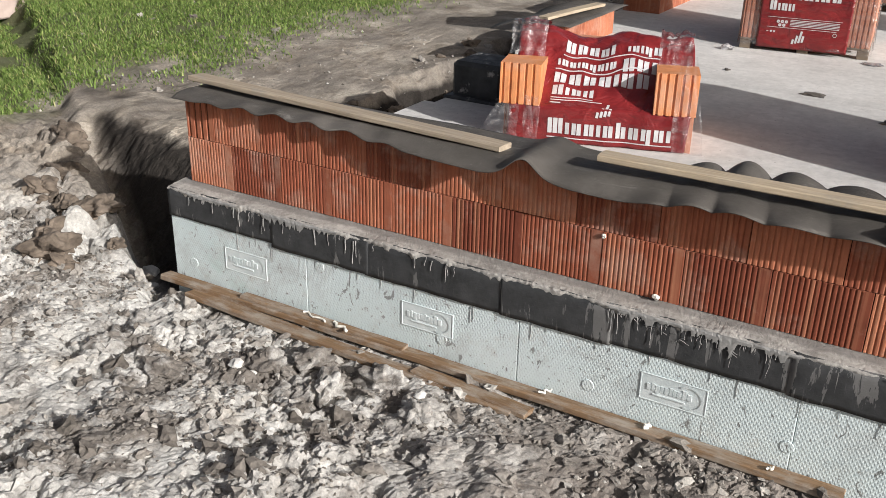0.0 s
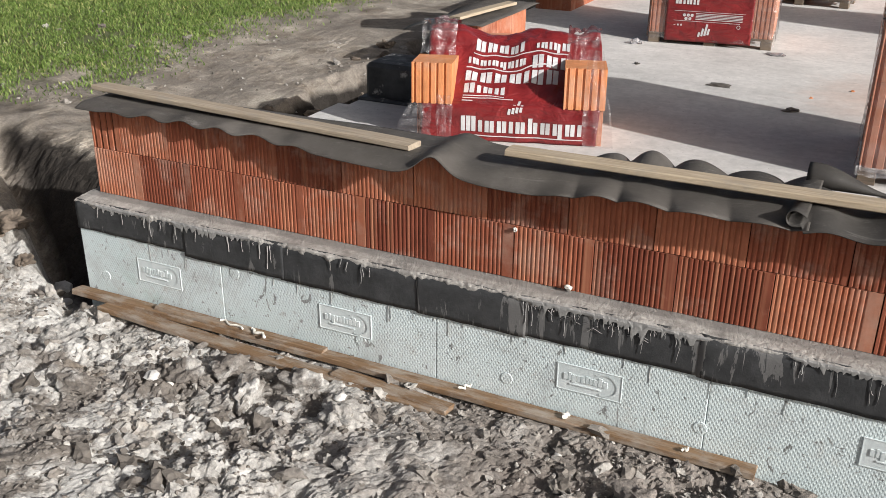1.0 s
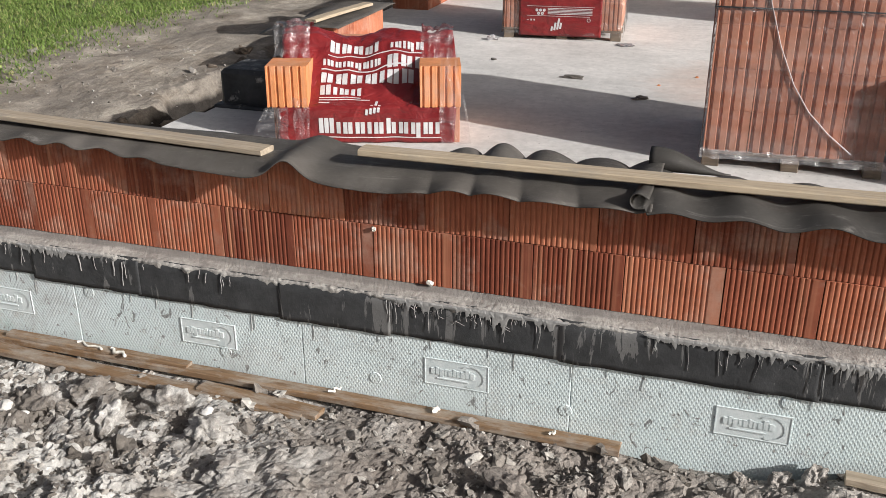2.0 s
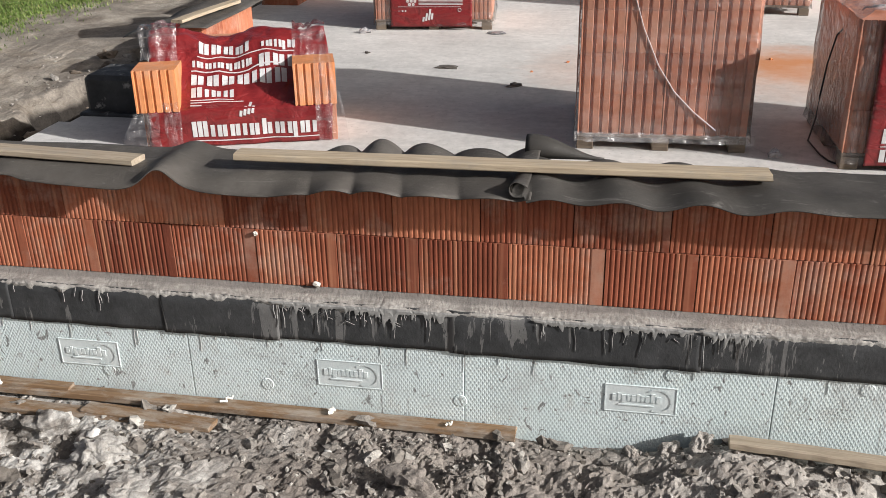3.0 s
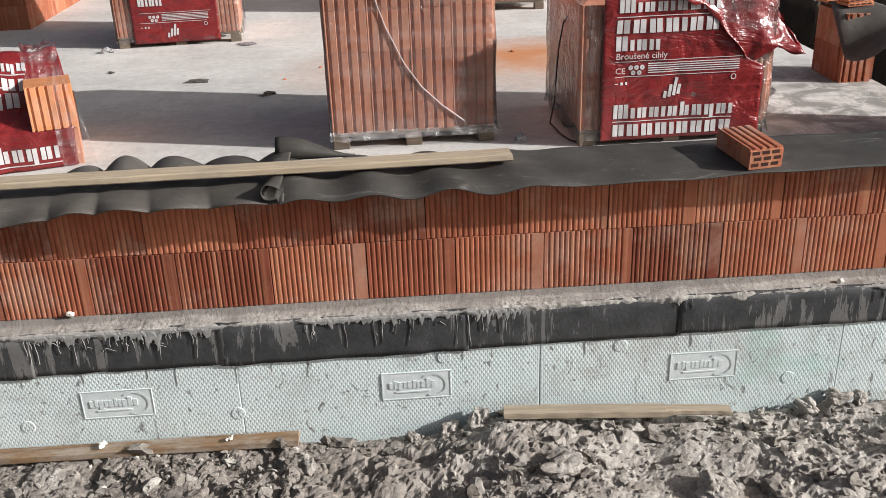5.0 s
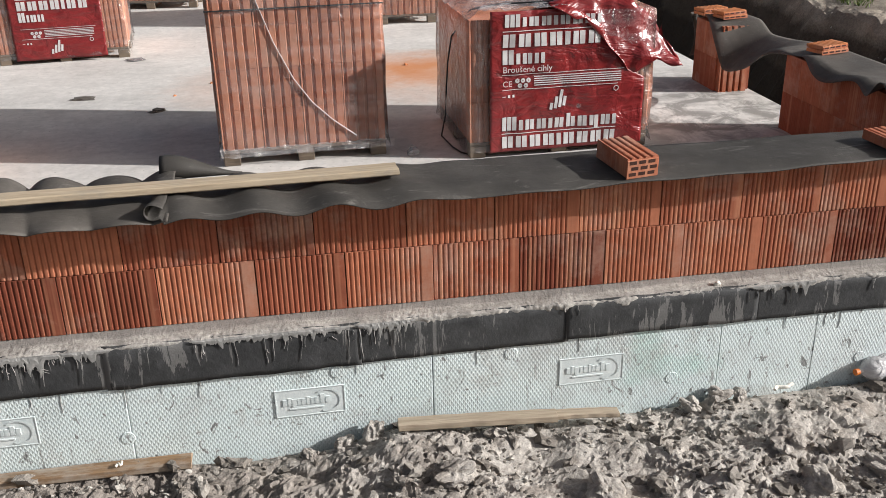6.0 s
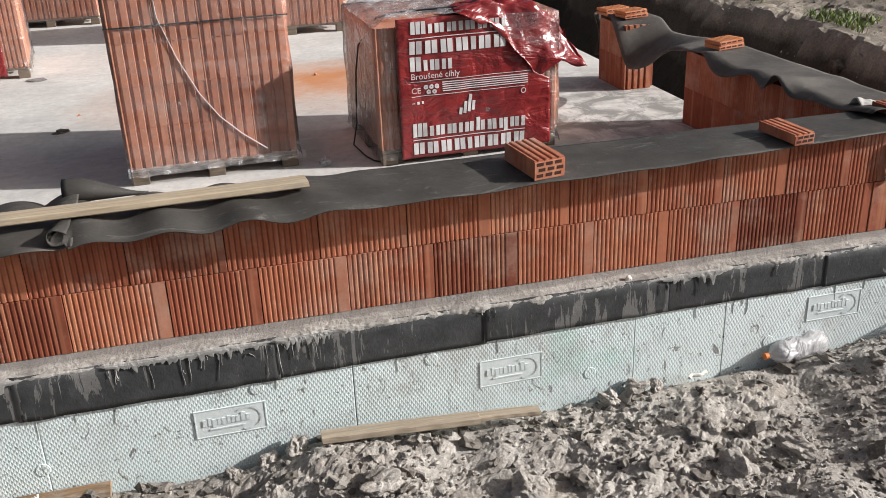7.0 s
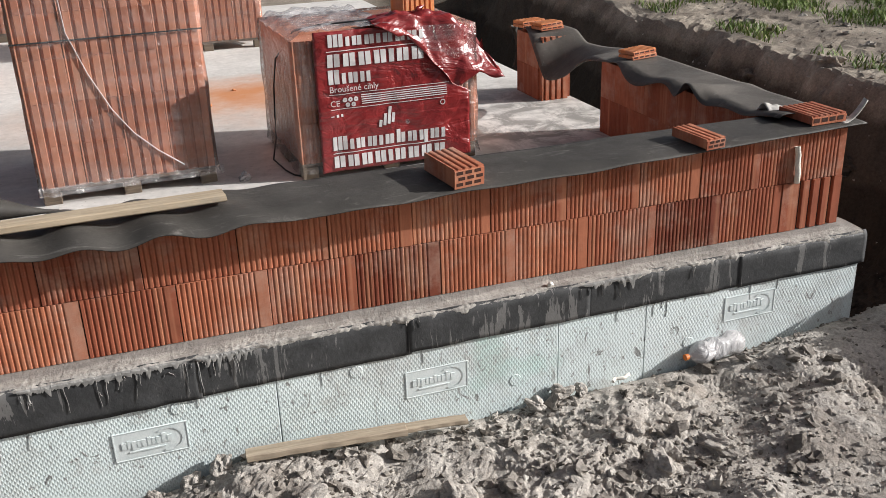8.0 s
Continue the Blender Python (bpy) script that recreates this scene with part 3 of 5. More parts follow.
def build_clods():
    """Loose crumbs of clay, too many to count, on the soil before the house."""
    r = random.Random(5)
    shapes = []
    for s in range(20):
        me = lump_mesh((1, r.uniform(0.5, 1.0), r.uniform(0.3, 0.7)), s + 1, 2 if s < 8 else 1, 1.1)
        shapes.append((np.array([v.co[:] for v in me.vertices]), np.array([tuple(p.vertices) for p in me.polygons])))
        bpy.data.meshes.remove(me)
    verts, faces, base, count = [], [], 0, 0
    while count < 17000:
        spot = r.random()
        if spot < 0.84:
            x, y = r.uniform(-5.2, 6.3), -0.15 - 1.75 * r.random() ** 1.2
        elif spot < 0.92:
            x, y = r.uniform(-7.5, -2.9), r.uniform(0.0, 5.0)
        else:
            x, y = r.uniform(5.1, 8.4), r.uniform(-0.5, 5.5)
        if (-5.9 < x < -2.7 and 0.0 < y < 2.0) or (4.9 < x < 5.9 and y > 0.1):
            continue
        density = 0.25 + 0.75 * smooth01(-0.3, 0.3, noise.noise(Vector((x * 1.4, y * 1.4, 5))))
        if r.random() > density:
            continue
        size = 0.005 + 0.015 * r.random() ** 2.2 + (0.035 * r.random() if r.random() < 0.05 else 0)
        v, f = shapes[r.randrange(8) if size > 0.025 else r.randrange(8, 20)]
        rot = np.array(Euler((r.uniform(-0.6, 0.6), r.uniform(-0.6, 0.6), r.uniform(0, 6.28))).to_matrix())
        verts.append((v * size) @ rot.T + np.array((x, y, ground_height(x, y) + size * 0.2)))
        faces.append(f + base)
        base += len(v)
        count += 1
    ob = part("clay_crumbs", mesh_of("crumbs", np.concatenate(verts).tolist(), np.concatenate(faces).tolist()), CLODS)
    tagged(ob, "loose pale and dark clay crumbs strewn over the soil", "soil", kind="stuff")


build_clods()

for n, (x, y, s, k) in enumerate(((-1.15, -0.44, (0.115, 0.075, 0.075), 21), (-1.503, -0.50, (0.09, 0.07, 0.06), 22), (-1.696, -0.60, (0.08, 0.07, 0.05), 23),
                                  (-1.332, -0.62, (0.09, 0.06, 0.055), 24), (-0.826, -0.62, (0.08, 0.06, 0.05), 25), (-2.089, -0.95, (0.09, 0.07, 0.05), 26),
                                  (3.418, -0.58, (0.085, 0.06, 0.04), 27), (3.44, -0.82, (0.075, 0.06, 0.05), 28), (3.746, -0.80, (0.10, 0.05, 0.035), 29),
                                  (0.541, -0.62, (0.09, 0.07, 0.045), 30), (1.98, -0.55, (0.08, 0.06, 0.04), 34), (-0.574, -0.85, (0.10, 0.08, 0.05), 35), (2.56, -0.72, (0.07, 0.06, 0.04), 36))):
    clod = part("clay_clod", lump_mesh(s, k, 4, 0.68), SOIL, at=pose(x, y, ground_height(x, y) + s[2] * 0.35, 0, 0, 37 * n))
    tagged(clod, "broken lump of dry grey clay on the soil", "clod", "clods before the foundation")

for n, (x, y, s) in enumerate(((-1.797, -0.74, 0.042), (-1.716, -0.72, 0.026), (-0.887, -0.50, 0.035), (-3.596, 0.35, 0.075), (-3.446, 0.22, 0.05), (-2.644, -1.25, 0.022), (0.135, -0.40, 0.02))):
    stone = part("pale_stone", lump_mesh((s, s * 0.8, s * 0.55), 50 + n, 2, 0.4), PALE, at=pose(x, y, ground_height(x, y) + s * 0.3, 0, 0, 50 * n))
    tagged(stone, "pale chip of limestone lying on the soil", "stone", "pale stones")

r = random.Random(31)
for n in range(16):
    x = -5.1 + 1.75 * r.random()
    y = -0.36 + 0.62 * (-2.65 - x) - r.uniform(0.10, 0.62)
    s = r.uniform(0.05, 0.15)
    lump = part("earth_clod", lump_mesh((s, s * r.uniform(0.6, 0.9), s * r.uniform(0.45, 0.7)), 130 + n, 4, 0.75), HUMUS, at=pose(x, y, ground_height(x, y) + s * 0.1, r.uniform(-20, 20), r.uniform(-20, 20), 60 * n))
    tagged(lump, "dark brown lump of undug earth on the trench edge", "clod", "earth lumps on the trench edge")


def build_grass():
    """Grass left of the site and tufts on the right-hand bank."""
    r = np.random.RandomState(3)
    verts, faces = [], []
    def blade(x, y, z, h, w):
        a, lean = r.uniform(0, 6.28), r.uniform(0.4, 1.5) * h
        dx, dy = math.cos(a), math.sin(a)
        b = len(verts)
        verts.extend(((x - dy * w, y + dx * w, z), (x + dy * w, y - dx * w, z), (x + dx * lean * 0.4 + dy * w * 0.7, y + dy * lean * 0.4 - dx * w * 0.7, z + h * 0.65),
                      (x + dx * lean * 0.4 - dy * w * 0.7, y + dy * lean * 0.4 + dx * w * 0.7, z + h * 0.65), (x + dx * lean, y + dy * lean, z + h)))
        faces.extend(((b, b + 1, b + 2, b + 3), (b + 3, b + 2, b + 4)))
    n = 0
    while n < 190000:
        x, y = r.uniform(-12, -4.9), r.uniform(0.2, 11)
        edge = -5.90 + 0.5 * noise.noise(Vector((x, y * 0.8, 2))) - 0.10 * max(0, 2.0 - y)
        if (x > -6.0 and y < 1.9) or x > edge + r.exponential(0.25) or noise.noise(Vector((x * 1.1, y * 1.1, 8))) + 0.5 * noise.noise(Vector((x * 3.1, y * 3.1, 1))) < -0.40 + 0.3 * r.uniform(-1, 1):
            continue
        blade(x, y, ground_height(x, y) - 0.005, r.uniform(0.016, 0.052) * (1.5 if r.random() < 0.08 else 1), r.uniform(0.004, 0.008))
        n += 1
    n = 0
    while n < 16000:
        x, y = r.uniform(6.4, 10.5), r.uniform(-0.5, 8.0)
        if x < 6.62 + 0.05 * max(0.0, y) or noise.noise(Vector((x * 1.3, y * 1.3, 4))) < 0.10 + 0.15 * r.uniform(-1, 1):
            continue
        blade(x, y, ground_height(x, y) - 0.005, r.uniform(0.03, 0.09), r.uniform(0.004, 0.008))
        n += 1
    ob = part("grass", mesh_of("grass", verts, faces), GRASS)
    tagged(ob, "short green meadow grass at the edges of the site", "grass", kind="stuff")


build_grass()

paving = part("paving", slab_mesh(-13.5, -9.3, 1.5, 4.2, -0.35, -0.13, 0.02), PINK)
tagged(paving, "pinkish concrete paving beside the grass", "paving", kind="structure")

# ---- foundation, insulation, floor ----
X0, X1 = -2.750, 4.967
UPPER = [X0, -2.543, -2.22, -1.877, -1.527, -1.157, -0.769, -0.396, -0.017, 0.361, 0.736, 1.121, 1.509, 1.895, 2.274, 2.649, 3.018, 3.396, 3.779, 4.114, 4.453, 4.672, X1]
LOWER = [X0, -2.427, -2.086, -1.749, -1.377, -1.028, -0.65, -0.26, 0.11, 0.47, 0.856, 1.256, 1.629, 2.004, 2.385, 2.772, 3.136, 3.51, 3.877, 4.241, 4.6, X1]
THICK, COURSE = 0.30, 0.249

v, f = prism([(X0 - 0.02, -0.028), (X1 + 0.02, -0.028), (X1 + 0.02, 9.6), (X0 - 0.02, 9.6), (X0 - 0.02, 4.08), (-2.46, 4.08), (-2.46, 2.20), (-2.55, 2.20), (-2.55, 0.32), (X0 - 0.02, 0.32)], 0.94, -1.0)
foundation = part("foundation", mesh_of("foundation", v, f), MORTAR)
tagged(foundation, "concrete strip foundation under the brick wall", "foundation", kind="structure")

v, f = prism([(-2.54, 0.06), (X1 + 0.01, 0.06), (X1 + 0.01, 9.58), (X0 - 0.01, 9.58), (X0 - 0.01, 4.1), (-2.45, 4.1), (-2.45, 2.18), (-2.54, 2.18)], 0.058, -0.058)
floor = part("floor", mesh_of("floor", v, f), CONCRETE)
tagged(floor, "pale concrete floor slab dusted with brick powder", "floor", kind="structure")


def build_ledge():
    """Trowelled mortar on top of the foundation, sloping out to the strip."""
    section = [(0.065, -0.016), (0.03, -0.014), (-0.005, -0.014), (-0.03, -0.016), (-0.06, -0.018), (-0.09, -0.020), (-0.115, -0.022), (-0.130, -0.030), (-0.128, -0.058), (-0.05, -0.06)]
    fine = []
    for (ya, za), (yb, zb) in zip(section, section[1:]):
        fine += [(ya + (yb - ya) * k / 3, za + (zb - za) * k / 3) for k in range(3)]
    section = fine + [section[-1]]
    n, m = 1500, len(section)
    verts, faces = [], []
    for i in range(n + 1):
        x = X0 - 0.065 + (X1 - X0 + 0.13) * i / n
        for j, (y, z) in enumerate(section):
            q = Vector((x, y, z))
            rim = smooth01(-0.055, -0.095, y + 0.035 * noise.noise(Vector((x * 3.0, 5, 0))))
            inner = 0.25 if y > -0.005 else 1.0
            lumps = 0.5 * abs(noise.noise(q * 34)) + 0.35 * abs(noise.noise(q * 71 + Vector((3, 1, 2)))) + 0.2 * noise.noise(q * 130)
            plate = 0.6 + 0.8 * noise.noise(Vector((x * 4.1, 2, 7)))
            verts.append((x, y + (0.010 * noise.noise(q * 12) + 0.006 * noise.noise(q * 45)) * rim * inner, z + inner * (0.006 * noise.noise(q * 7) + rim * plate * 0.013 * (lumps - 0.12) + 0.0015 * noise.noise(q * 60))))
    for i in range(n):
        for j in range(m - 1):
            faces.append((i * m + j, i * m + j + 1, (i + 1) * m + j + 1, (i + 1) * m + j))
    faces += [tuple(range(m)), tuple(reversed(range(n * m, n * m + m)))]
    bed = part("mortar_ledge", mesh_of("ledge", verts, faces, True), MORTAR)
    tagged(bed, "rough grey mortar ledge along the wall foot", "ledge", kind="structure")


build_ledge()

insulation = thing("insulation", "pale green waffled polystyrene boards against the foundation", "insulation", pose(0, 0, 0))
insulation["kind"] = "structure"


def logo_relief(parent, x, z):
    """Moulded maker's plate: a raised frame, a sweep and a row of plain bars."""
    w, h, y = 0.29, 0.125, -0.1275
    v, f = [], []
    def bar(x0, x1, z0, z1, d=0.0012):
        b = len(v)
        for yy in (y + 0.004, y - d):
            v.extend(((x0, yy, z0), (x1, yy, z0), (x1, yy, z1), (x0, yy, z1)))
        f.extend(((b + 4, b + 5, b + 6, b + 7), (b, b + 1, b + 5, b + 4), (b + 1, b + 2, b + 6, b + 5), (b + 2, b + 3, b + 7, b + 6), (b + 3, b, b + 4, b + 7)))
    part("plate", slab_mesh(x, x + w, y + 0.0008, y + 0.004, z, z + h, 0), XPS_SMOOTH, parent)
    bar(x - 0.004, x + w + 0.004, z + h, z + h + 0.004)
    bar(x - 0.004, x + w + 0.004, z - 0.004, z)
    bar(x - 0.004, x, z, z + h)
    bar(x + w, x + w + 0.003, z, z + h)
    heights = (0.030, 0.036, 0.030, 0.030, 0.030, 0.036, 0.030, 0.030, 0.042, 0.030)
    cx = x + 0.028
    for i, hh in enumerate(heights):
        ww = 0.012 if i in (1, 3, 5, 6) else 0.017
        low = 0.052 - (0.010 if i == 2 else 0)
        bar(cx, cx + ww, z + low, z + 0.052 + hh, 0.0028)
        cx += ww + 0.0055
    bar(x + 0.055, x + 0.20, z + 0.030, z + 0.036, 0.003)
    for i in range(14):
        a0, a1 = math.radians(-110 + i * 17), math.radians(-110 + (i + 1) * 17)
        c = (x + w - 0.075, z + h * 0.5)
        p = [(c[0] + rr * 1.15 * math.cos(a), c[1] + rr * math.sin(a)) for rr, a in ((0.050, a0), (0.057, a0), (0.057, a1), (0.050, a1))]
        b = len(v)
        v.extend((px, y - 0.0028, pz) for px, pz in p)
        v.extend((px, y + 0.003, pz) for px, pz in p)
        f.extend(((b, b + 1, b + 2, b + 3), (b, b + 4, b + 5, b + 1), (b + 2, b + 6, b + 7, b + 3)))
    part("relief", mesh_of("relief", v, f), XPS_SMOOTH, parent)


XPS_SMOOTH = plain_material("smooth_polystyrene", (0.62, 0.685, 0.68), (0.72, 0.765, 0.76), 0.7, 14)
SEAMS = [X0 - 0.06, -1.837, -0.584, 0.683, 1.97, 3.298, 3.768, X1 + 0.06]
PLATES = {0: (-2.407, -0.428), 1: (-1.231, -0.435), 2: (0.024, -0.435), 3: (1.29, -0.439), 4: (2.546, -0.431), 6: (4.222, -0.383)}
for i in range(len(SEAMS) - 1):
    a, b = SEAMS[i] + 0.001, SEAMS[i + 1] - 0.001
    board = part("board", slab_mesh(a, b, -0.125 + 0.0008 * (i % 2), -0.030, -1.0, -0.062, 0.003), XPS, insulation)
    if i in PLATES:
        logo_relief(board, *PLATES[i])
r = random.Random(11)
for i in range(9):
    x, z = X0 + 0.1 + i * 0.83 + r.uniform(-0.1, 0.1), r.choice((-0.245, -0.25, -0.46))
    bm = bmesh.new()
    bmesh.ops.create_cone(bm, cap_ends=True, segments=18, radius1=0.03, radius2=0.028, depth=0.003, matrix=pose(x, -0.1265, z, 90))
    part("anchor_disc", closed(bm), XPS, insulation)

strips = thing("damp_proof_strip", "black bitumen strip streaked with mortar runs over the insulation", "damp course", pose(0, 0, 0))
strips["kind"] = "structure"
EDGES = [(-2.811, -2.019, -0.190), (-2.059, -1.432, -0.214), (-1.452, -0.644, -0.220), (-0.685, -0.138, -0.222), (-0.158, 0.652, -0.212), (0.622, 1.664, -0.216), (1.648, 2.575, -0.208), (2.56, 3.456, -0.198), (3.445, 4.3, -0.200), (4.278, 5.052, -0.202)]
for i, (a, b, low) in enumerate(EDGES):
    def strip_shape(u, v, a=a, b=b, low=low, i=i):
        x = a + (b - a) * u
        wave = 0.006 * noise.noise(Vector((x * 5, 3, i)))
        y = -0.1335 - 0.003 * (i % 2) - 0.003 * noise.noise(Vector((x * 8, v * 3, 2)))
        if v > 0.85:
            y += (v - 0.85) * 0.12
        return (x, y, low + wave + (-0.022 - low - wave) * v + 0.004 * noise.noise(Vector((x * 12, v, 9))))
    part("strip", sheet_mesh(40, 8, strip_shape, 0.003), BITUMEN_STREAKED, strips)


def mortar_runs():
    """Dried cement runs and splashes down the strip and the boards."""
    r = random.Random(23)
    v, f = [], []
    def run(x, z, length, w, lean, deep=False):
        b, n = len(v), 7
        for i in range(n + 1):
            t = i / n
            ww = w * (1.0 - 0.65 * t + 0.35 * math.sin(9 * t + x * 50) * t) * (1.6 if i == 0 else 1)
            cx = x + lean * t * length + 0.0015 * math.sin(t * 8 + x * 30)
            zz = z - length * t
            y = (-0.1275 if deep else -0.1405) if zz < -0.05 else -0.1405 + (zz + 0.05) * 0.45
            v.extend(((cx - ww, y + 0.002, zz), (cx, y - 0.0006, zz), (cx + ww, y + 0.002, zz)))
        for i in range(n):
            a = b + 3 * i
            f.extend(((a, a + 1, a + 4, a + 3), (a + 1, a + 2, a + 5, a + 4)))
    for x0, x1, n in ((-2.745, -2.089, 11), (-2.039, -1.382, 9), (-1.332, -0.927, 6), (-0.179, 0.571, 34), (0.948, 1.617, 15), (1.638, 1.846, 9), (2.507, 2.623, 3), (3.396, 3.637, 8), (3.967, 4.078, 2)):
        for _ in range(n):
            run(r.uniform(x0, x1), -0.035 + r.uniform(-0.012, 0.004), r.choice((0.03, 0.05, 0.07, 0.13)) * r.uniform(0.6, 1.1), r.uniform(0.0006, 0.0018) if r.random() < 0.86 else r.uniform(0.002, 0.006), r.uniform(-0.16, 0.16))
    for _ in range(26):
        x = r.uniform(-0.12, 0.6) if r.random() < 0.75 else r.uniform(1.0, 1.8)
        run(x, r.uniform(-0.04, -0.11), r.uniform(0.008, 0.022), r.uniform(0.0008, 0.002), r.uniform(-2.5, 2.5))
    for _ in range(30):
        x = X0 + 0.3 + r.random() * 7
        run(x, -0.20, r.uniform(0.03, 0.12), r.uniform(0.0008, 0.002), r.uniform(-0.1, 0.1), True)
    ob = part("mortar_runs", mesh_of("runs", v, f), RUNS, strips, "dried grey mortar runs")
    ob["kind"] = "stuff"


mortar_runs()


def cement_curtain(x0, x1, seed, reach):
    """Cement milk spilt over the top of the strip, ending in ragged fingers."""
    n = round((x1 - x0) / 0.004)
    v, f = [], []
    for i in range(n + 1):
        x = x0 + (x1 - x0) * i / n
        fade = smooth01(0, 0.12, i / n) * smooth01(1, 0.88, i / n)
        broad = 0.5 + 0.5 * noise.noise(Vector((x * 7, seed, 0)))
        finger = max(0.0, noise.noise(Vector((x * 46, seed, 4)))) ** 0.8 + 0.5 * max(0.0, noise.noise(Vector((x * 110, seed, 9))))
        low = -0.036 - fade * (0.012 * broad + reach * finger * (0.35 + broad))
        for k in range(4):
            z = -0.024 + (low + 0.024) * k / 3
            slide = 0.010 * noise.noise(Vector((x * 9, z * 30, seed)))
            v.append((x + slide * k / 3, -0.1405 - 0.0012 * (1 - abs(k - 1.5) / 1.5) + (0.004 if k == 0 else 0.0), z))
    for i in range(n):
        f += [(4 * i + k, 4 * i + 4 + k, 4 * i + 5 + k, 4 * i + 1 + k) for k in range(3)]
    part("cement_curtain", mesh_of("curtain", v, f), RUNS, strips, "ragged grey cement spill")


for n, (x0, x1, reach) in enumerate(((-2.66, -2.30, 0.05), (-2.12, -1.62, 0.08), (-0.16, 0.66, 0.075), (0.98, 1.62, 0.06), (1.66, 1.90, 0.12), (3.42, 3.72, 0.08))):
    cement_curtain(x0, x1, 3.7 * n + 1, reach)


# ---- front wall ----
wall = part("wall_front", slab_mesh(X0 + 0.02, X1 - 0.02, 0.016, THICK - 0.004, -0.010, 0.497, 0), HOLE)
tagged(wall, "two courses of ribbed red clay blocks under felt", "wall", kind="structure")
DARK = ((1, 5, 8, 9, 14, 18), (4, 7, 11))
for row, joints in enumerate((LOWER, UPPER)):
    for i in range(len(joints) - 1):
        a, b = joints[i], joints[i + 1]
        w = round(b - a - 0.004, 3)
        corner = (row == 0 and i == len(joints) - 2) or (row == 1 and i == 0)
        if corner:
            ribs, groove, bl, br = 4, 0.022, 0.10 if row == 0 else 0.012, 0.012
        else:
            ribs = max(5, round((w - 0.045) / 0.0215))
            groove, bl, br = 0.0050, (0.010, 0.014, 0.008, 0.012)[i % 4], (0.040, 0.030, 0.044, 0.034)[i % 4] if row == 0 or i > 13 else (0.010, 0.014, 0.012, 0.018)[i % 4]
        me = block_mesh(w, 0.29, COURSE - 0.0035 + (0.012 if row == 0 else 0.0), ribs, groove, bl, br)
        part("brick", me.copy() if i in DARK[row] else me, BRICK_DARK if i in DARK[row] else BRICK, wall, at=Matrix.Translation((a + 0.001, random.uniform(-0.0025, 0.0025) + 0.003 * row, row * COURSE + (-0.011 if row == 0 else 0.001))))

spray = part("spray_foam_bead", tube_mesh([(4.656, -0.006, 0.44), (4.659, -0.014, 0.40), (4.662, -0.012, 0.35), (4.668, -0.015, 0.30), (4.671, -0.010, 0.25)], 0.014, 8), FOAM)
tagged(spray, "white dried foam bead squeezed out of a block joint", "foam")
for x, y, z, s in ((0.009, -0.014, 0.006, 0.017), (-0.256, -0.006, 0.232, 0.011), (3.266, -0.10, -0.012, 0.016)):
    blob = part("foam_blob", lump_mesh((s, s * 0.7, s * 0.9), 70 + s * 900, 2, 0.5), FOAM, at=Matrix.Translation((x, y, z)))
    tagged(blob, "small white dried blob stuck to the wall foot", "foam", "foam blobs")


# ---- felt on the wall ----
def felt_left(u, v):
    """Left sheet: scalloped front edge, a hump by its overlap, then deep waves."""
    x = -2.767 + 3.72 * u
    front = float(np.interp(x, [-2.796, -2.039, -1.534, -1.13, -0.826, -0.685, -0.604, -0.503, -0.381, 0.085, 0.49, 0.999], [-0.075, -0.065, -0.078, -0.120, -0.128, -0.118, -0.110, -0.115, -0.126, -0.134, -0.132, -0.124]))
    back = float(np.interp(x, [-2.796, -1.028, -0.473, -0.017, 0.591, 0.999], [0.27, 0.30, 0.32, 0.36, 0.41, 0.42]))
    scallop = 0.5 + 0.5 * math.sin(2 * math.pi * x / 0.235 + 1.2 * noise.noise(Vector((x * 2, 0, 0))))
    small = smooth01(-2.75, -2.3, x) * (1 - smooth01(-1.5, -1.1, x))
    y = front + (back - front) * v + small * (1 - v) ** 3 * 0.014 * (scallop - 0.5)
    z = 0.507 + small * 0.013 * scallop * (1 - smooth01(0.0, 0.5, v)) + 0.004 * noise.noise(Vector((x * 3, v * 3, 0)))
    hump = math.exp(-((x + 0.624) / 0.085) ** 2)
    z += hump * 0.050 * (1 - 0.3 * v)
    deep = smooth01(-0.25, 0.25, x)
    phase = (x + 0.09 * (v - 0.5) + 0.03 * math.sin(x * 5)) / 0.205
    saw = phase - math.floor(phase)
    wave = abs(math.sin(math.pi * saw)) ** 0.8
    z += deep * wave * (0.010 + 0.050 * smooth01(0.35, 0.9, v) + 0.012 * smooth01(0.3, 0.0, v)) * (0.85 + 0.25 * math.sin(x * 7))
    y += deep * (0.5 - wave) * 0.030 * smooth01(0.5, 0.0, v)
    over = max(0.0, -y)
    z -= over * (0.20 + 1.6 * over) * (1 - 0.45 * deep) * (1 - 0.75 * hump) * (1 - 0.5 * deep * wave)
    z -= max(0.0, y - 0.30) * 0.55 * (1 - deep * 0.7)
    return (x, y, z)


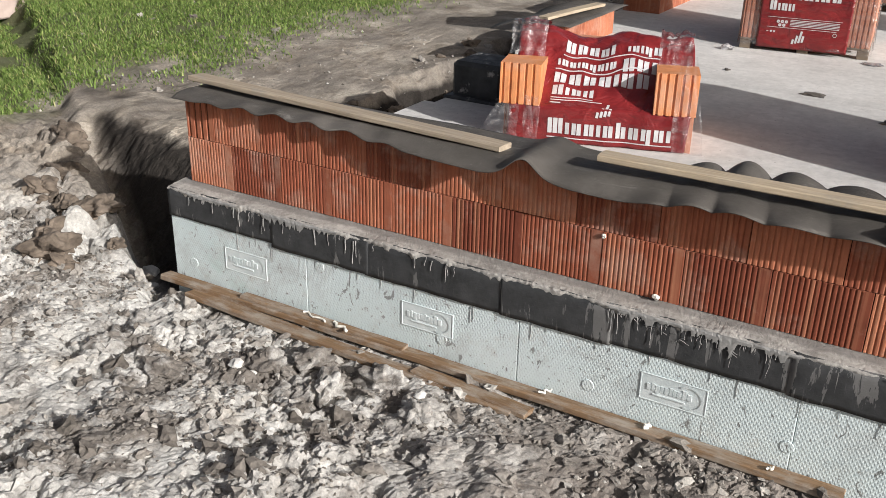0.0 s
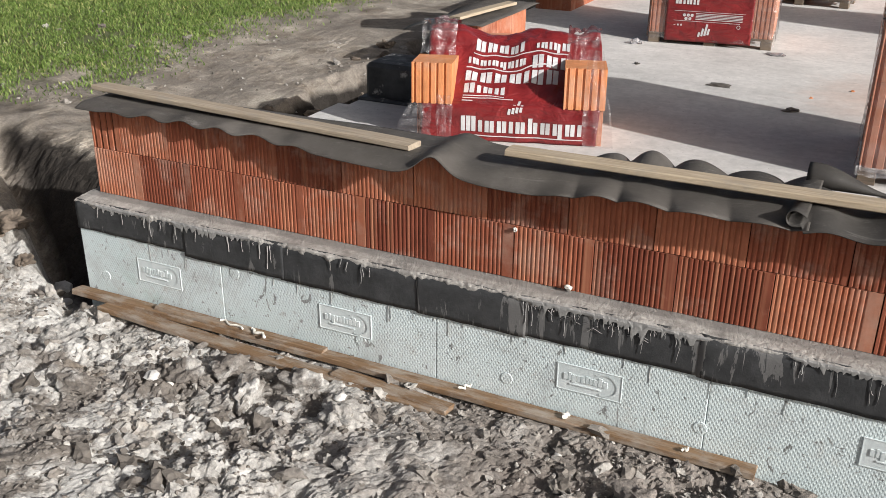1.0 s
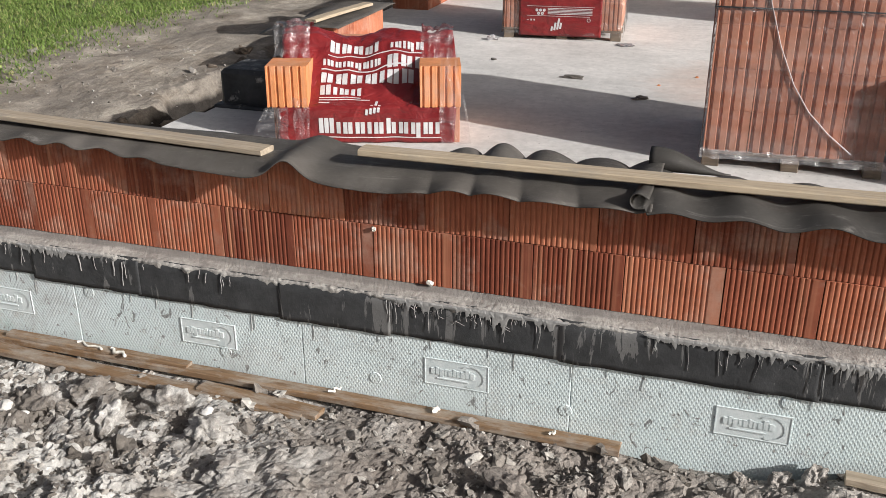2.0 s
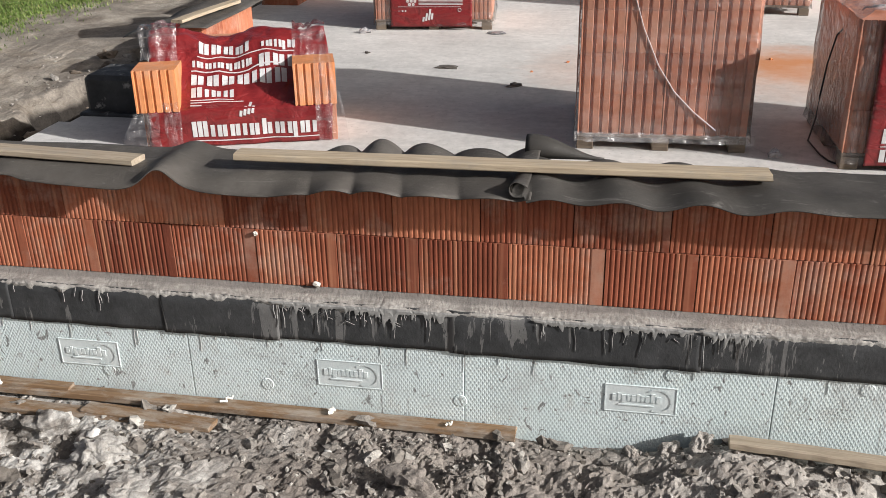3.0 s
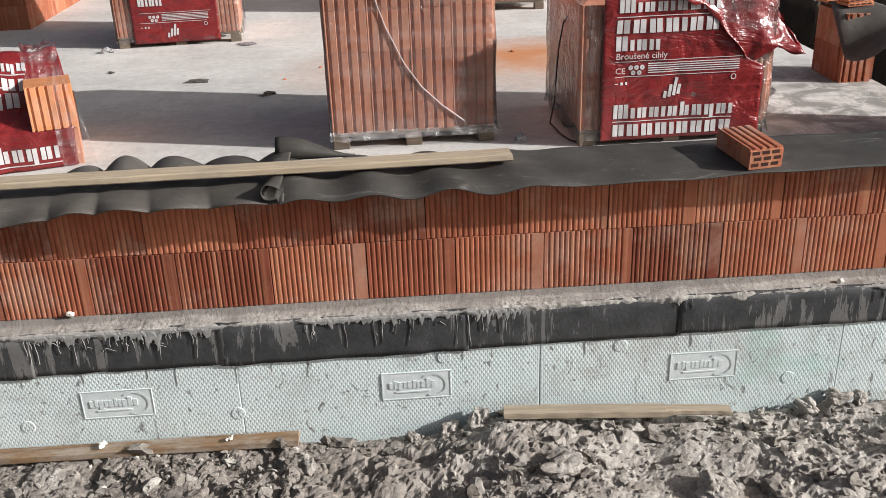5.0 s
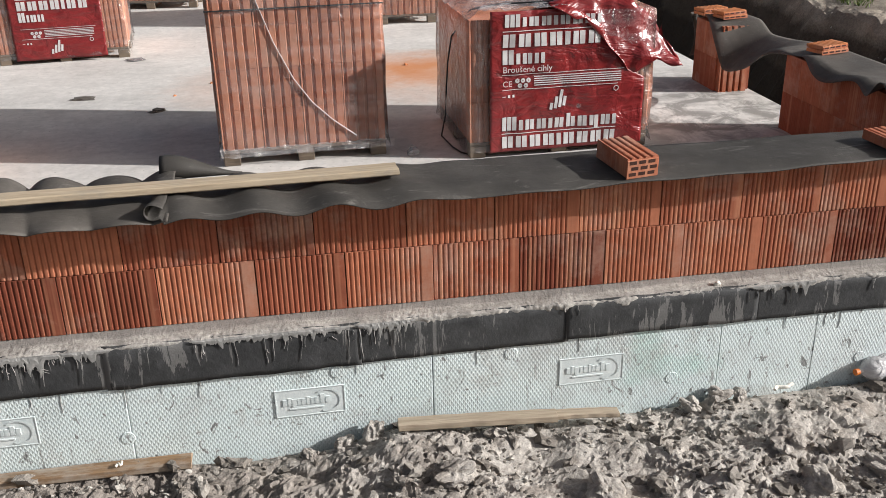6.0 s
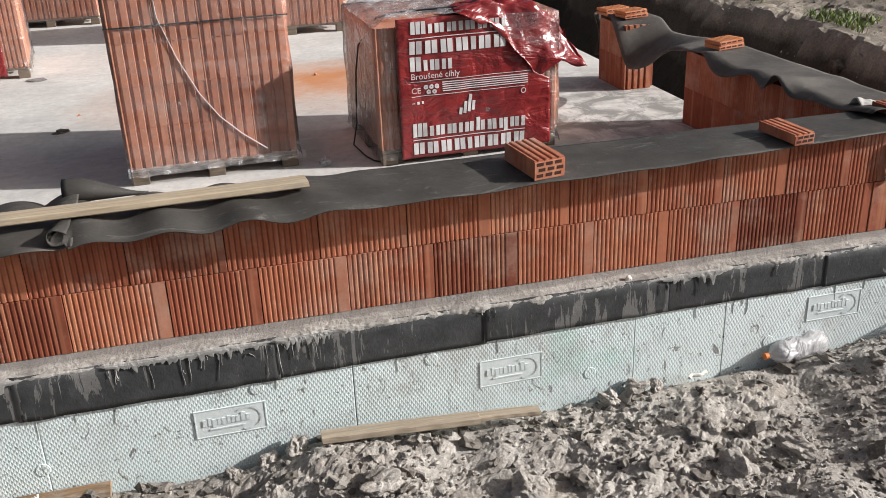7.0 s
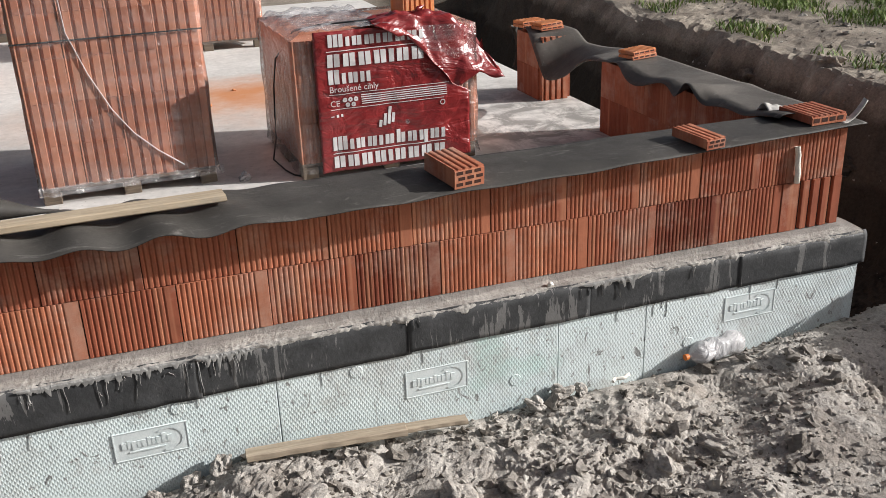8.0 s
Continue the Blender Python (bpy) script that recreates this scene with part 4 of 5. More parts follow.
def felt_right(u, v):
    """Right sheet: its left end curls up into a loose roll, then it lies flat."""
    s = -0.30 + 4.419 * u
    x = 0.93 + s
    front = float(np.interp(x, [0.795, 1.308, 2.137, 2.772, 3.527, 4.189, 5.001], [-0.128, -0.122, -0.122, -0.110, -0.095, -0.070, -0.03]))
    back = float(np.interp(x, [0.795, 1.205, 2.032, 2.878, 3.637, 4.189, 5.001], [0.44, 0.36, 0.29, 0.29, 0.32, 0.34, 0.36]))
    y = front + (back - front) * v
    calm = 1 - smooth01(1.3, 2.4, x)
    z = 0.521 + calm * 0.016 * math.sin(x * 2 * math.pi / 0.31 + 2 * v) + 0.005 * noise.noise(Vector((x * 2.2, v * 2, 4)))
    over = max(0.0, -y)
    z -= over * (0.10 + 0.9 * over) * (1 + 0.35 * math.sin(x * 2 * math.pi / 0.42) * (0.4 + 0.6 * calm))
    z -= max(0.0, y - 0.30) * 0.35
    if s < 0:
        lift = 0.002 + 0.006 * smooth01(0.20, 0.0, v)
        a = -s / 0.30 * 3.3
        x = 0.93 - 0.060 * math.sin(a)
        z += lift * (1 - math.cos(a)) + over * 0.25
    return (x, y, z)


def felt_side(u, v):
    """Sheet over the side wall: buckles up near the corner, hangs into the doorway and over the pier."""
    y = 0.14 + 3.34 * u
    x = 4.645 + 0.375 * v
    inner = (1 - v) ** 1.5
    gap = smooth01(1.98, 2.85, y) * (1 - smooth01(2.86, 3.10, y))
    z = 0.523 - gap * (0.07 + 0.24 * inner) + 0.006 * noise.noise(Vector((x * 4, y * 3, 2)))
    buckle = math.exp(-((y - 0.86) / 0.10) ** 2)
    z += buckle * (0.075 * inner + 0.012)
    x -= inner * (0.045 * smooth01(1.9, 1.2, y) + 0.03 * math.sin(y * 9.0)) * (1 - gap) * smooth01(0.3, 0.7, y)
    z -= max(0.0, 4.675 - x) * 0.65 * (1 - gap) * (1 - buckle)
    z += 0.022 * math.sin(y * 11.5 + 0.8) * inner * smooth01(0.3, 0.8, y) * (1 - gap)
    z += 0.045 * smooth01(0.45, 0.14, y) * (1 - 0.5 * v)
    return (x, y, z)


for name, shape, nu, nv, label in (("felt_strip", felt_left, 380, 22, "weathered warm grey bitumen felt lying in waves on the wall"),
                                   ("felt_strip", felt_right, 300, 18, "dark grey bitumen felt with a curled end on the wall"),
                                   ("felt_strip", felt_side, 160, 16, "grey bitumen felt sagging between side wall and pier")):
    tagged(part(name, sheet_mesh(nu, nv, shape, 0.004), FELT_DARK if shape is felt_right else FELT), label, "felt", "felt strips on the walls")

def curl_shape(u, v):
    a = -1.0 + 5.2 * u
    rr = 0.046 * (1 - smooth01(0.1, 1.0, v)) + 0.006
    return (0.885 + 0.34 * v, 0.385 + rr * 1.2 * math.cos(a), 0.500 + rr * (1.0 + math.sin(a)))


curl = part("felt_roll", sheet_mesh(32, 14, curl_shape, 0.004), FELT_DARK)
tagged(curl, "curled dark felt end standing up behind the plank", "felt")
tip = part("felt_corner", sheet_mesh(10, 6, lambda u, v: (4.93 + 0.15 * u, 0.0 + 0.03 * v + 0.02 * u, 0.520 + 0.10 * u * u + 0.008 * v), 0.005), FELT_PALE)
end_fold = part("felt_fold", sheet_mesh(14, 10, lambda u, v: (4.70 + 0.11 * u, 0.29 + 0.10 * v - 0.03 * u, 0.532 + 0.045 * math.sin(3.1 * v) * (1 - 0.5 * u) + 0.012 * noise.noise(Vector((u * 4, v * 4, 3)))), 0.005), FELT_PALE)
tagged(end_fold, "crumpled pale end of the side felt at the corner", "felt")
tagged(tip, "turned-up pale-edged corner of the felt", "felt")

# ---- boards ----
board_left = part("plank", plank_mesh(2.02, 0.115, 0.028, 3), WOOD_GREY, at=pose(-2.811, 0.160, 0.536, -4, 0.9, -2.6))
tagged(board_left, "pale sawn board weighing down the felt", "plank", "boards on the wall")
board_right = part("plank", plank_mesh(2.208, 0.105, 0.030, 8), WOOD, at=pose(-0.326, 0.055, 0.553, -3, 0.2, 2.1))
tagged(board_right, "pale weathered board lying on the wavy felt", "plank", "boards on the wall")
for x, y, z, l, w, t, yaw, tilt, k, lab in ((-2.826, -0.205, -0.57, 3.743, 0.085, 0.035, 0.4, 0.3, 14, "long muddy plank along the foot of the insulation"),
                                            (-2.24, -0.195, -0.538, 1.06, 0.06, 0.022, 1.0, 0.6, 15, "thin muddy batten on the planks"),
                                            (-2.563, -0.265, -0.58, 2.071, 0.095, 0.030, -1.9, 0.6, 16, "muddy plank half buried in clay"),
                                            (-1.048, -0.285, -0.588, 0.626, 0.09, 0.030, -3.5, 0.4, 17, "short muddy plank half buried in clay"),
                                            (1.799, -0.225, -0.501, 0.692, 0.075, 0.035, -3.0, 1.4, 18, "short plank end half buried in clay"),
                                            (2.401, -0.235, -0.528, 0.381, 0.06, 0.025, -3.0, 1.5, 19, "splintered plank end in the clay")):
    p = part("plank", plank_mesh(l, w, t, k), WOOD_GREY if k > 17 else WOOD_DIRTY, at=pose(x, y, z, -6, tilt, yaw))
    tagged(p, lab, "plank", "planks at the foundation foot")


# ---- side walls and piers ----
def block_wall(name, label, x0, x1, y0, y1, courses, along_y=True):
    core = part(name, slab_mesh(x0 + 0.01, x1 - 0.01, y0 + 0.01, y1 - 0.01, 0.0, courses * COURSE - 0.003, 0), HOLE)
    tagged(core, label, "wall", kind="structure")
    for row in range(courses):
        y = y0
        first = True
        while y < y1 - 0.02:
            step = min(0.372 if not (first and row % 2) else 0.19, y1 - y)
            if y1 - y - step < 0.06:
                step = y1 - y
            me = block_mesh(round(step - 0.002, 3), round(x1 - x0, 3), COURSE - 0.002, max(3, round(step / 0.02)), 0.0015, 0.02, 0.012)
            part("brick", me, BRICK, core, at=Matrix.Translation((x0, y1 - (y - y0) - 0.001, row * COURSE + 0.001)) @ pose(0, 0, 0, 0, 0, -90))
            y += step
            first = False
    return core


side = block_wall("wall_side", "clay block wall running back from the corner", 4.685, X1, 0.30, 2.05, 2)
pier = block_wall("wall_pier", "short clay block pier beyond the doorway", 4.685, X1, 3.07, 3.47, 2)
tooth = block_mesh(0.225, 0.10, COURSE - 0.002, 4, 0.030, 0.012, 0.012)
for row in range(2):
    part("brick", tooth, BRICK, pier, at=Matrix.Translation((4.70, 3.02, row * COURSE + 0.001)))
back_wall = block_wall("wall_back", "low clay block wall at the far left edge", -2.72, -2.30, 6.70, 9.1, 2)
low_wall = block_wall("wall_left", "single course of clay blocks covered with felt", -2.74, -2.33, 4.20, 5.4, 1)
cover = part("felt_strip", sheet_mesh(30, 10, lambda u, v: (-3.04 + 0.80 * v + 0.02 * noise.noise(Vector((u * 5, v * 3, 1))), 4.12 + 1.42 * u, 0.262 + 0.02 * math.sin(u * 9) * (1 - v) - max(0, 0.35 - v) * 0.28), 0.004), FELT)
tagged(cover, "dark felt sheet over the low block wall", "felt", "felt strips on the walls")
far_felt = part("felt_strip", sheet_mesh(30, 10, lambda u, v: (-3.4 + 0.85 * v, 5.45 + 1.15 * u, 0.30 + 0.09 * math.sin(u * 6 + 2 * v)), 0.004), FELT)
tagged(far_felt, "crumpled dark felt sheet between the far walls", "felt", "felt strips on the walls")
part_board = part("plank", plank_mesh(1.05, 0.11, 0.028, 31), WOOD, at=pose(-2.54, 4.18, 0.285, 0, 0, 83))
tagged(part_board, "pale board lying on the felted low wall", "plank", "boards on the wall")
black_step = part("bitumen_plinth", slab_mesh(-2.44, -2.02, 2.40, 2.80, -0.02, 0.27, 0.03), BITUMEN)
tagged(black_step, "black bitumen-coated plinth splashed with cement", "plinth")
part("footing", slab_mesh(-2.47, -1.97, 2.33, 2.86, -0.3, 0.022, 0.012), BITUMEN, black_step)


# ---- loose blocks ----
def hollow_block(name, label, w, d, h, rows, cols, at, group, bright=False):
    """A block lying down: ribbed top, and an end with dark plates for its shaded slots."""
    ob = thing(name, label, "brick", at, group)
    ribs = max(3, round(w / 0.036))
    v, f = prism([(x, -y) for x, y in reversed(ribbed_outline(w, h - 0.006, ribs, 0.007, 0.008, 0.008, 0.5))], d)
    verts = [(x, z, h + y) for x, y, z in v]
    part("body", mesh_of("body", verts, f), BRICK_BRIGHT if bright else BRICK, ob)
    part("end", slab_mesh(0.0, w, -0.006, 0.0, 0.0, h - 0.008, 0.001), BRICK, ob)
    pw, ph = w / (cols + 0.35), (h - 0.012) / rows
    for i in range(rows):
        shift = 0.35 * pw * (i % 2)
        for j in range(cols):
            x0 = 0.010 + shift * 0.6 + j * pw
            # no real opening: a dark plate stands for the shade in the hole
            part("slot", slab_mesh(x0, min(x0 + pw * 0.72, w - 0.008), -0.0075, -0.004, 0.006 + i * ph + ph * 0.22, 0.006 + i * ph + ph * 0.80, 0), HOLE, ob)
    return ob


hollow_block("hollow_block", "loose red hollow block holding down the felt", 0.148, 0.26, 0.088, 3, 3, pose(2.812, -0.090, 0.512, 3, 0, 10), "loose blocks on the felt")
hollow_block("hollow_block", "flat loose red hollow block on the felt", 0.112, 0.24, 0.052, 2, 3, pose(4.065, -0.085, 0.518, 2, 0, 8), "loose blocks on the felt")
hollow_block("hollow_block", "flat ribbed red block at the wall corner", 0.215, 0.24, 0.048, 1, 4, pose(4.745, 0.02, 0.526, 0, 0, 2), "loose blocks on the felt")
for x, y, z, yaw in ((4.775, 1.80, 0.532, 14), (4.78, 1.80, 0.560, 18), (4.74, 3.13, 0.528, 12), (4.74, 3.13, 0.556, 16), (4.66, 3.30, 0.528, 12), (4.66, 3.30, 0.556, 12)):
    hollow_block("block_offcut", "flat ribbed red block offcut weighing down the felt", 0.22, 0.13, 0.028, 1, 4, pose(x, y, z, 0, 0, yaw), "block offcuts on the side wall", True)


# ---- pallets ----
def strokes_mesh(strokes, put):
    """Flat white strokes on a panel; each is a line of (u, v) points and a width, put(u, v, out) is the panel's surface."""
    verts, faces = [], []
    for line, w in strokes:
        pts = []
        for (ua, va), (ub, vb) in zip(line, line[1:]):
            n = max(1, round(math.hypot(ub - ua, vb - va) / 0.03))
            pts += [(ua + (ub - ua) * k / n, va + (vb - va) * k / n) for k in range(n)]
        pts.append(line[-1])
        base = len(verts)
        for k, (u, v) in enumerate(pts):
            a, b = pts[max(k - 1, 0)], pts[min(k + 1, len(pts) - 1)]
            if k in (0, len(pts) - 1) and line[0] == line[-1]:
                a, b = pts[-2], pts[1]
            du, dv = b[0] - a[0], b[1] - a[1]
            d = math.hypot(du, dv) or 1.0
            ou, ov = -dv / d * w / 2, du / d * w / 2
            for side in (1, -1):
                verts.append(put(u + ou * side, v + ov * side, 0.0045))
                verts.append(put(u + ou * side, v + ov * side, 0.0010))
        for k in range(len(pts) - 1):
            c = base + 4 * k
            faces += [(c, c + 2, c + 6, c + 4), (c, c + 4, c + 5, c + 1), (c + 2, c + 3, c + 7, c + 6)]
        e = base + 4 * (len(pts) - 1)
        faces += [(base, base + 1, base + 3, base + 2), (e, e + 2, e + 3, e + 1)]
    return mesh_of("print", verts, faces)


def lettering(parent, rows, put):
    for strokes in rows:
        part("print", strokes_mesh(strokes, put), WHITE, parent)


def word(u0, u1, v, h, shapes):
    """Plain upright bars in the rhythm of a bold row of print: p a pair, s single, t tall pair, d pair with a tail, w three."""
    wide = {"p": 0.68, "s": 0.28, "t": 0.68, "d": 0.68, "w": 1.05, "P": 0.82, "S": 0.32}
    k = (u1 - u0) / (sum(wide[c] + 0.14 for c in shapes) - 0.14)
    out, u = [], u0
    for c in shapes:
        w = wide[c] * k
        n = {"s": 1, "S": 1, "w": 3}.get(c, 2)
        bar = w / n * (0.80 if n > 1 else 0.95)
        for i in range(n):
            e = u + w / n * (i + 0.5)
            top = h if c in "wPS" or (c == "t" and i == 0) else 0.74 * h
            low = -0.22 * h if c == "d" and i == 1 else 0.0
            out.append(([(e, v + low), (e, v + top)], bar))
        u += w + 0.14 * k
    return out


def mark(u, v, h):
    """Four slanting bars that grow towards the third."""
    return [([(u + i * h * 0.24, v + 0.06 * h * i), (u + i * h * 0.24 + h * 0.16 * k, v + 0.06 * h * i + h * k)], h * 0.16) for i, k in enumerate((0.36, 0.62, 0.92, 0.50))]


def rule(u0, u1, v, t=0.004):
    return [([(u0, v), (u1, v)], t)]


def letters(parent, text, size, at, material=WHITE):
    cu = bpy.data.curves.new("letters", "FONT")
    cu.body, cu.size, cu.extrude = text, size, 0.0008
    tmp = bpy.data.objects.new("letters", cu)
    scene.collection.objects.link(tmp)
    me = bpy.data.meshes.new_from_object(tmp.evaluated_get(bpy.context.evaluated_depsgraph_get()))
    bpy.data.objects.remove(tmp)
    return part("lettering", me, material, parent, at=at)


def pallet_deck(parent, w, d, h=0.10):
    for i in range(5):
        y = i * (d - 0.1) / 4
        part("deck_board", slab_mesh(0, w, y, y + 0.10, h - 0.022, h, 0.003), WOOD_PALLET, parent)
    for i in range(3):
        x = i * (w - 0.1) / 2
        for j in range(3):
            y = j * (d - 0.1) / 2
            part("pallet_block", slab_mesh(x, x + 0.10, y, y + 0.10, 0.0, h - 0.022, 0.004), WOOD_PALLET, parent)


def stack(parent, nx, ny, layers, w, d, z0, lh, keep=lambda i, j, k: True, ribs=4, mat=None, groove=0.012):
    bw, bd = w / nx, d / ny
    front = block_mesh(round(bw - 0.003, 4), round(bd - 0.003, 4), round(lh - 0.0012, 4), ribs, groove, 0.006, 0.006)
    for k in range(layers):
        for i in range(nx):
            for j in range(ny):
                if keep(i, j, k):
                    part("brick", front, mat or BRICK_STACK, parent, at=Matrix.Translation((i * bw + 0.001, j * bd + 0.001 + random.uniform(-0.003, 0.003), z0 + k * lh)))


def film_hood(parent, w, d, z0, z1, sag=0.02, open_top=False, seed=0):
    """Shrink film over a stack: four sides and a loose top, gathered at the bottom."""
    g = 0.012
    n = 72
    ring = []
    for i in range(n):
        t = i / n * 4
        k, s = int(t), t - int(t)
        p = ((-g + (w + 2 * g) * s, -g), (w + g, -g + (d + 2 * g) * s), (w + g - (w + 2 * g) * s, d + g), (-g, d + g - (d + 2 * g) * s))[k]
        ring.append(p)
    rows = 16
    verts, faces = [], []
    cx, cy = w / 2, d / 2
    for r_ in range(rows + 1):
        t = r_ / rows
        z = z0 + (z1 - z0) * t
        for i, (x, y) in enumerate(ring):
            q = Vector((x * 3, y * 3, z * 3 + seed))
            o = 0.006 + 0.012 * noise.noise(q * 1.7) + (0.025 * (0.5 + noise.noise(q * 6)) if r_ == 0 else 0)
            shrink = 1 + o - (0.010 if t > 0.97 else 0)
            zz = z + (0.02 * noise.noise(q * 4) if r_ == 0 else 0)
            verts.append((cx + (x - cx) * shrink, cy + (y - cy) * shrink, zz))
    for r_ in range(rows):
        for i in range(n):
            faces.append((r_ * n + i, r_ * n + (i + 1) % n, (r_ + 1) * n + (i + 1) % n, (r_ + 1) * n + i))
    if not open_top:
        c = len(verts)
        verts.append((cx, cy, z1 - sag))
        faces += [(rows * n + i, rows * n + (i + 1) % n, c) for i in range(n)]
    hood = part("film", mesh_of("film", verts, faces, True), FILM, parent, "clear wrinkled shrink film")
    hood.visible_shadow = False
    return hood


def print_rows(u, low, w, cut=0.0):
    """The printed rows of a wrapped pallet, from the floor up, on a panel w wide; cut shortens the upper rows."""
    a, b = u + 0.075, u + 0.075 + w * 0.765
    rows = [word(a, b, low + 0.058, 0.072, "PPPPSPPPP"), rule(a, b, low + 0.148), word(a, b, low + 0.168, 0.086, "wsppsptpdps"),
            mark(u + w * 0.40, low + 0.285, 0.115), rule(a, b, low + 0.425, 0.003), rule(a, b + 0.04, low + 0.515, 0.003)]
    rows.append([q for i in range(5) for q in rule(a + 0.20, b + 0.02, low + 0.445 + 0.013 * i, 0.005)])
    for du, dv in ((0.095, 0.478), (0.130, 0.478), (0.165, 0.478), (0.112, 0.447), (0.148, 0.447)):
        rows.append([([(a + du + 0.009 * math.cos(q * 0.7854), low + dv + 0.009 * math.sin(q * 0.7854)) for q in range(9)], 0.011)])
    rows.append(rule(a, a + 0.02, low + 0.385) + rule(a + 0.035, a + 0.05, low + 0.385, 0.016) + rule(a + 0.065, a + 0.078, low + 0.385, 0.016))
    rows.append([([(b - 0.01 + 0.016 * math.cos(q * 0.7854), low + 0.395 + 0.016 * math.sin(q * 0.7854)) for q in range(9)], 0.004)])
    rows += [word(a, a + w * 0.275, low + 0.578, 0.085, "Pspss"), word(a, b - cut, low + 0.680, 0.078, "PPPPSPP"), rule(a, b - cut, low + 0.775), word(a + 0.01, b - cut, low + 0.800, 0.074, "wsppsptps")]
    return rows


def wrapped_pallet(label, at, w, d, layers, lh, panel, group, print_low=0.0):
    """A pallet of blocks under film with a printed red front panel."""
    ob = thing("brick_pallet", label, "brick pallet", at, group)
    pallet_deck(ob, w, d)
    z0 = 0.10
    top = z0 + layers * lh
    stack(ob, 5, 3, layers, w, d, z0, lh, ribs=5)
    film_hood(ob, w, d, 0.045, top + 0.012, seed=at.translation.x)
    a, b = panel
    def put(u, v, out):
        q = Vector((u * 4, v * 4, at.translation.x))
        return (u, -0.022 - out + 0.006 * noise.noise(q), v)
    front = part("printed_panel", sheet_mesh(40, 36, lambda s, t: put(a + (b - a) * s, 0.035 + (top - 0.045) * t, 0.0), 0.002), RED, ob, "dark red printed film with white print")
    rows = print_rows(a, print_low, b - a)
    lettering(front, [q for q in rows if min(p[1] for line, t in q for p in line) > 0.03 and max(p[1] for line, t in q for p in line) < top - 0.03], put)
    return ob, front, put


group = "wrapped pallets of blocks"
# the nearest wrapped pallet, torn open at one corner
C_AT = pose(2.535, 1.860, 0, 0, 0, 1.5)
c_pallet = thing("brick_pallet", "wrapped pallet of clay blocks with torn red printed film", "brick pallet", C_AT, group)
CW, CD, CL = 1.15, 0.95, 0.249
pallet_deck(c_pallet, CW, CD)
stack(c_pallet, 5, 3, 3, CW, CD, 0.10, CL, keep=lambda i, j, k: not (k == 2 and j == 0 and i > 2), ribs=6, groove=0.010)
film_hood(c_pallet, CW, CD, 0.04, 0.862, sag=-0.035, seed=4)


def c_put(u, v, out):
    q = Vector((u * 4, v * 4, 2.0))
    bulge = 0.012 * noise.noise(q) + 0.01 * noise.noise(q * 2.7)
    return (u, -0.026 - out + bulge, v)


def c_sheet(s, t):
    u = 0.12 + 0.985 * s
    ceiling = float(np.interp(s, [0, 0.66, 0.72, 0.82, 0.90, 1.0], [0.895, 0.885, 0.70, 0.59, 0.50, 0.45]))
    return c_put(u, 0.035 + (ceiling - 0.035) * t, 0.0)


c_front = part("printed_panel", sheet_mesh(60, 40, c_sheet, 0.002), RED, c_pallet, "dark red printed film, torn at the corner")
lettering(c_front, print_rows(0.12, 0.0, 0.96, 0.12), c_put)
c_text = letters(c_front, "Broušené cihly", 0.052, Matrix.Translation((0.195, -0.040, 0.532)) @ pose(0, 0, 0, 90))
letters(c_front, "CE", 0.05, Matrix.Translation((0.195, -0.040, 0.446)) @ pose(0, 0, 0, 90))


def c_flap(s, t):
    """Loose red film thrown back over the top, hanging over the corner and blown out past it."""
    x = 0.50 + 0.84 * s
    hang = float(np.interp(s, [0, 0.25, 0.42, 0.56, 0.66, 0.80, 1.0], [0.90, 0.82, 0.64, 0.52, 0.48, 0.55, 0.50]))
    crest = float(np.interp(s, [0, 0.2, 0.6, 0.8, 1.0], [0.915, 0.94, 0.92, 0.78, 0.54]))
    k = smooth01(0.0, 0.45, t)
    z = hang + (crest - hang) * k - 0.05 * smooth01(0.6, 1.0, t)
    y = -0.055 + 0.10 * k + 0.50 * max(0.0, t - 0.40)
    q = Vector((s * 5, t * 5, 7))
    return (x + 0.03 * noise.noise(q * 1.5), y + 0.045 * noise.noise(q * 1.2), z + 0.030 * noise.noise(q * 1.9))


part("loose_flap", sheet_mesh(60, 36, c_flap, 0.002), RED, c_pallet, "crumpled shiny red film blown over the corner")
part("strap", tube_mesh([(0.70, 0.15, 0.915), (0.45, 0.12, 0.915), (0.22, 0.20, 0.90), (0.08, 0.30, 0.86), (-0.02, 0.42, 0.68), (-0.035, 0.48, 0.5), (-0.04, 0.52, 0.3), (-0.045, 0.53, 0.15), (-0.10, 0.40, 0.04), (-0.06, 0.22, 0.012), (-0.03, 0.12, 0.008), (0.03, 0.03, 0.01)], 0.0055, 6), STRAP, c_pallet, "black plastic strap hanging loose")
part("top_film", sheet_mesh(30, 30, lambda u, v: (-0.012 + 0.62 * u, -0.015 + 0.93 * v, 0.905 - 0.10 * (1 - smooth01(0.0, 0.12, u)) * 0.5 + 0.022 * noise.noise(Vector((u * 6, v * 6, 2))) + 0.012 * noise.noise(Vector((u * 15, v * 9, 5)))), 0.0), MILKY, c_pallet, "rumpled milky film on top").visible_shadow = False
part("brick", block_mesh(0.22, 0.20, 0.20, 6, 0.012, 0.006, 0.006), BRICK_BRIGHT, c_pallet, at=pose(0.80, 0.30, 0.852, 0, 0, 5))

# the tall pallet in clear film
B_AT = pose(1.035, 2.045, 0, 0, 0, 2.0)
b_pallet = thing("brick_pallet", "tall pallet of clay blocks in clear film", "brick pallet", B_AT, group)
BW, BD = 1.005, 1.0
pallet_deck(b_pallet, BW, BD)
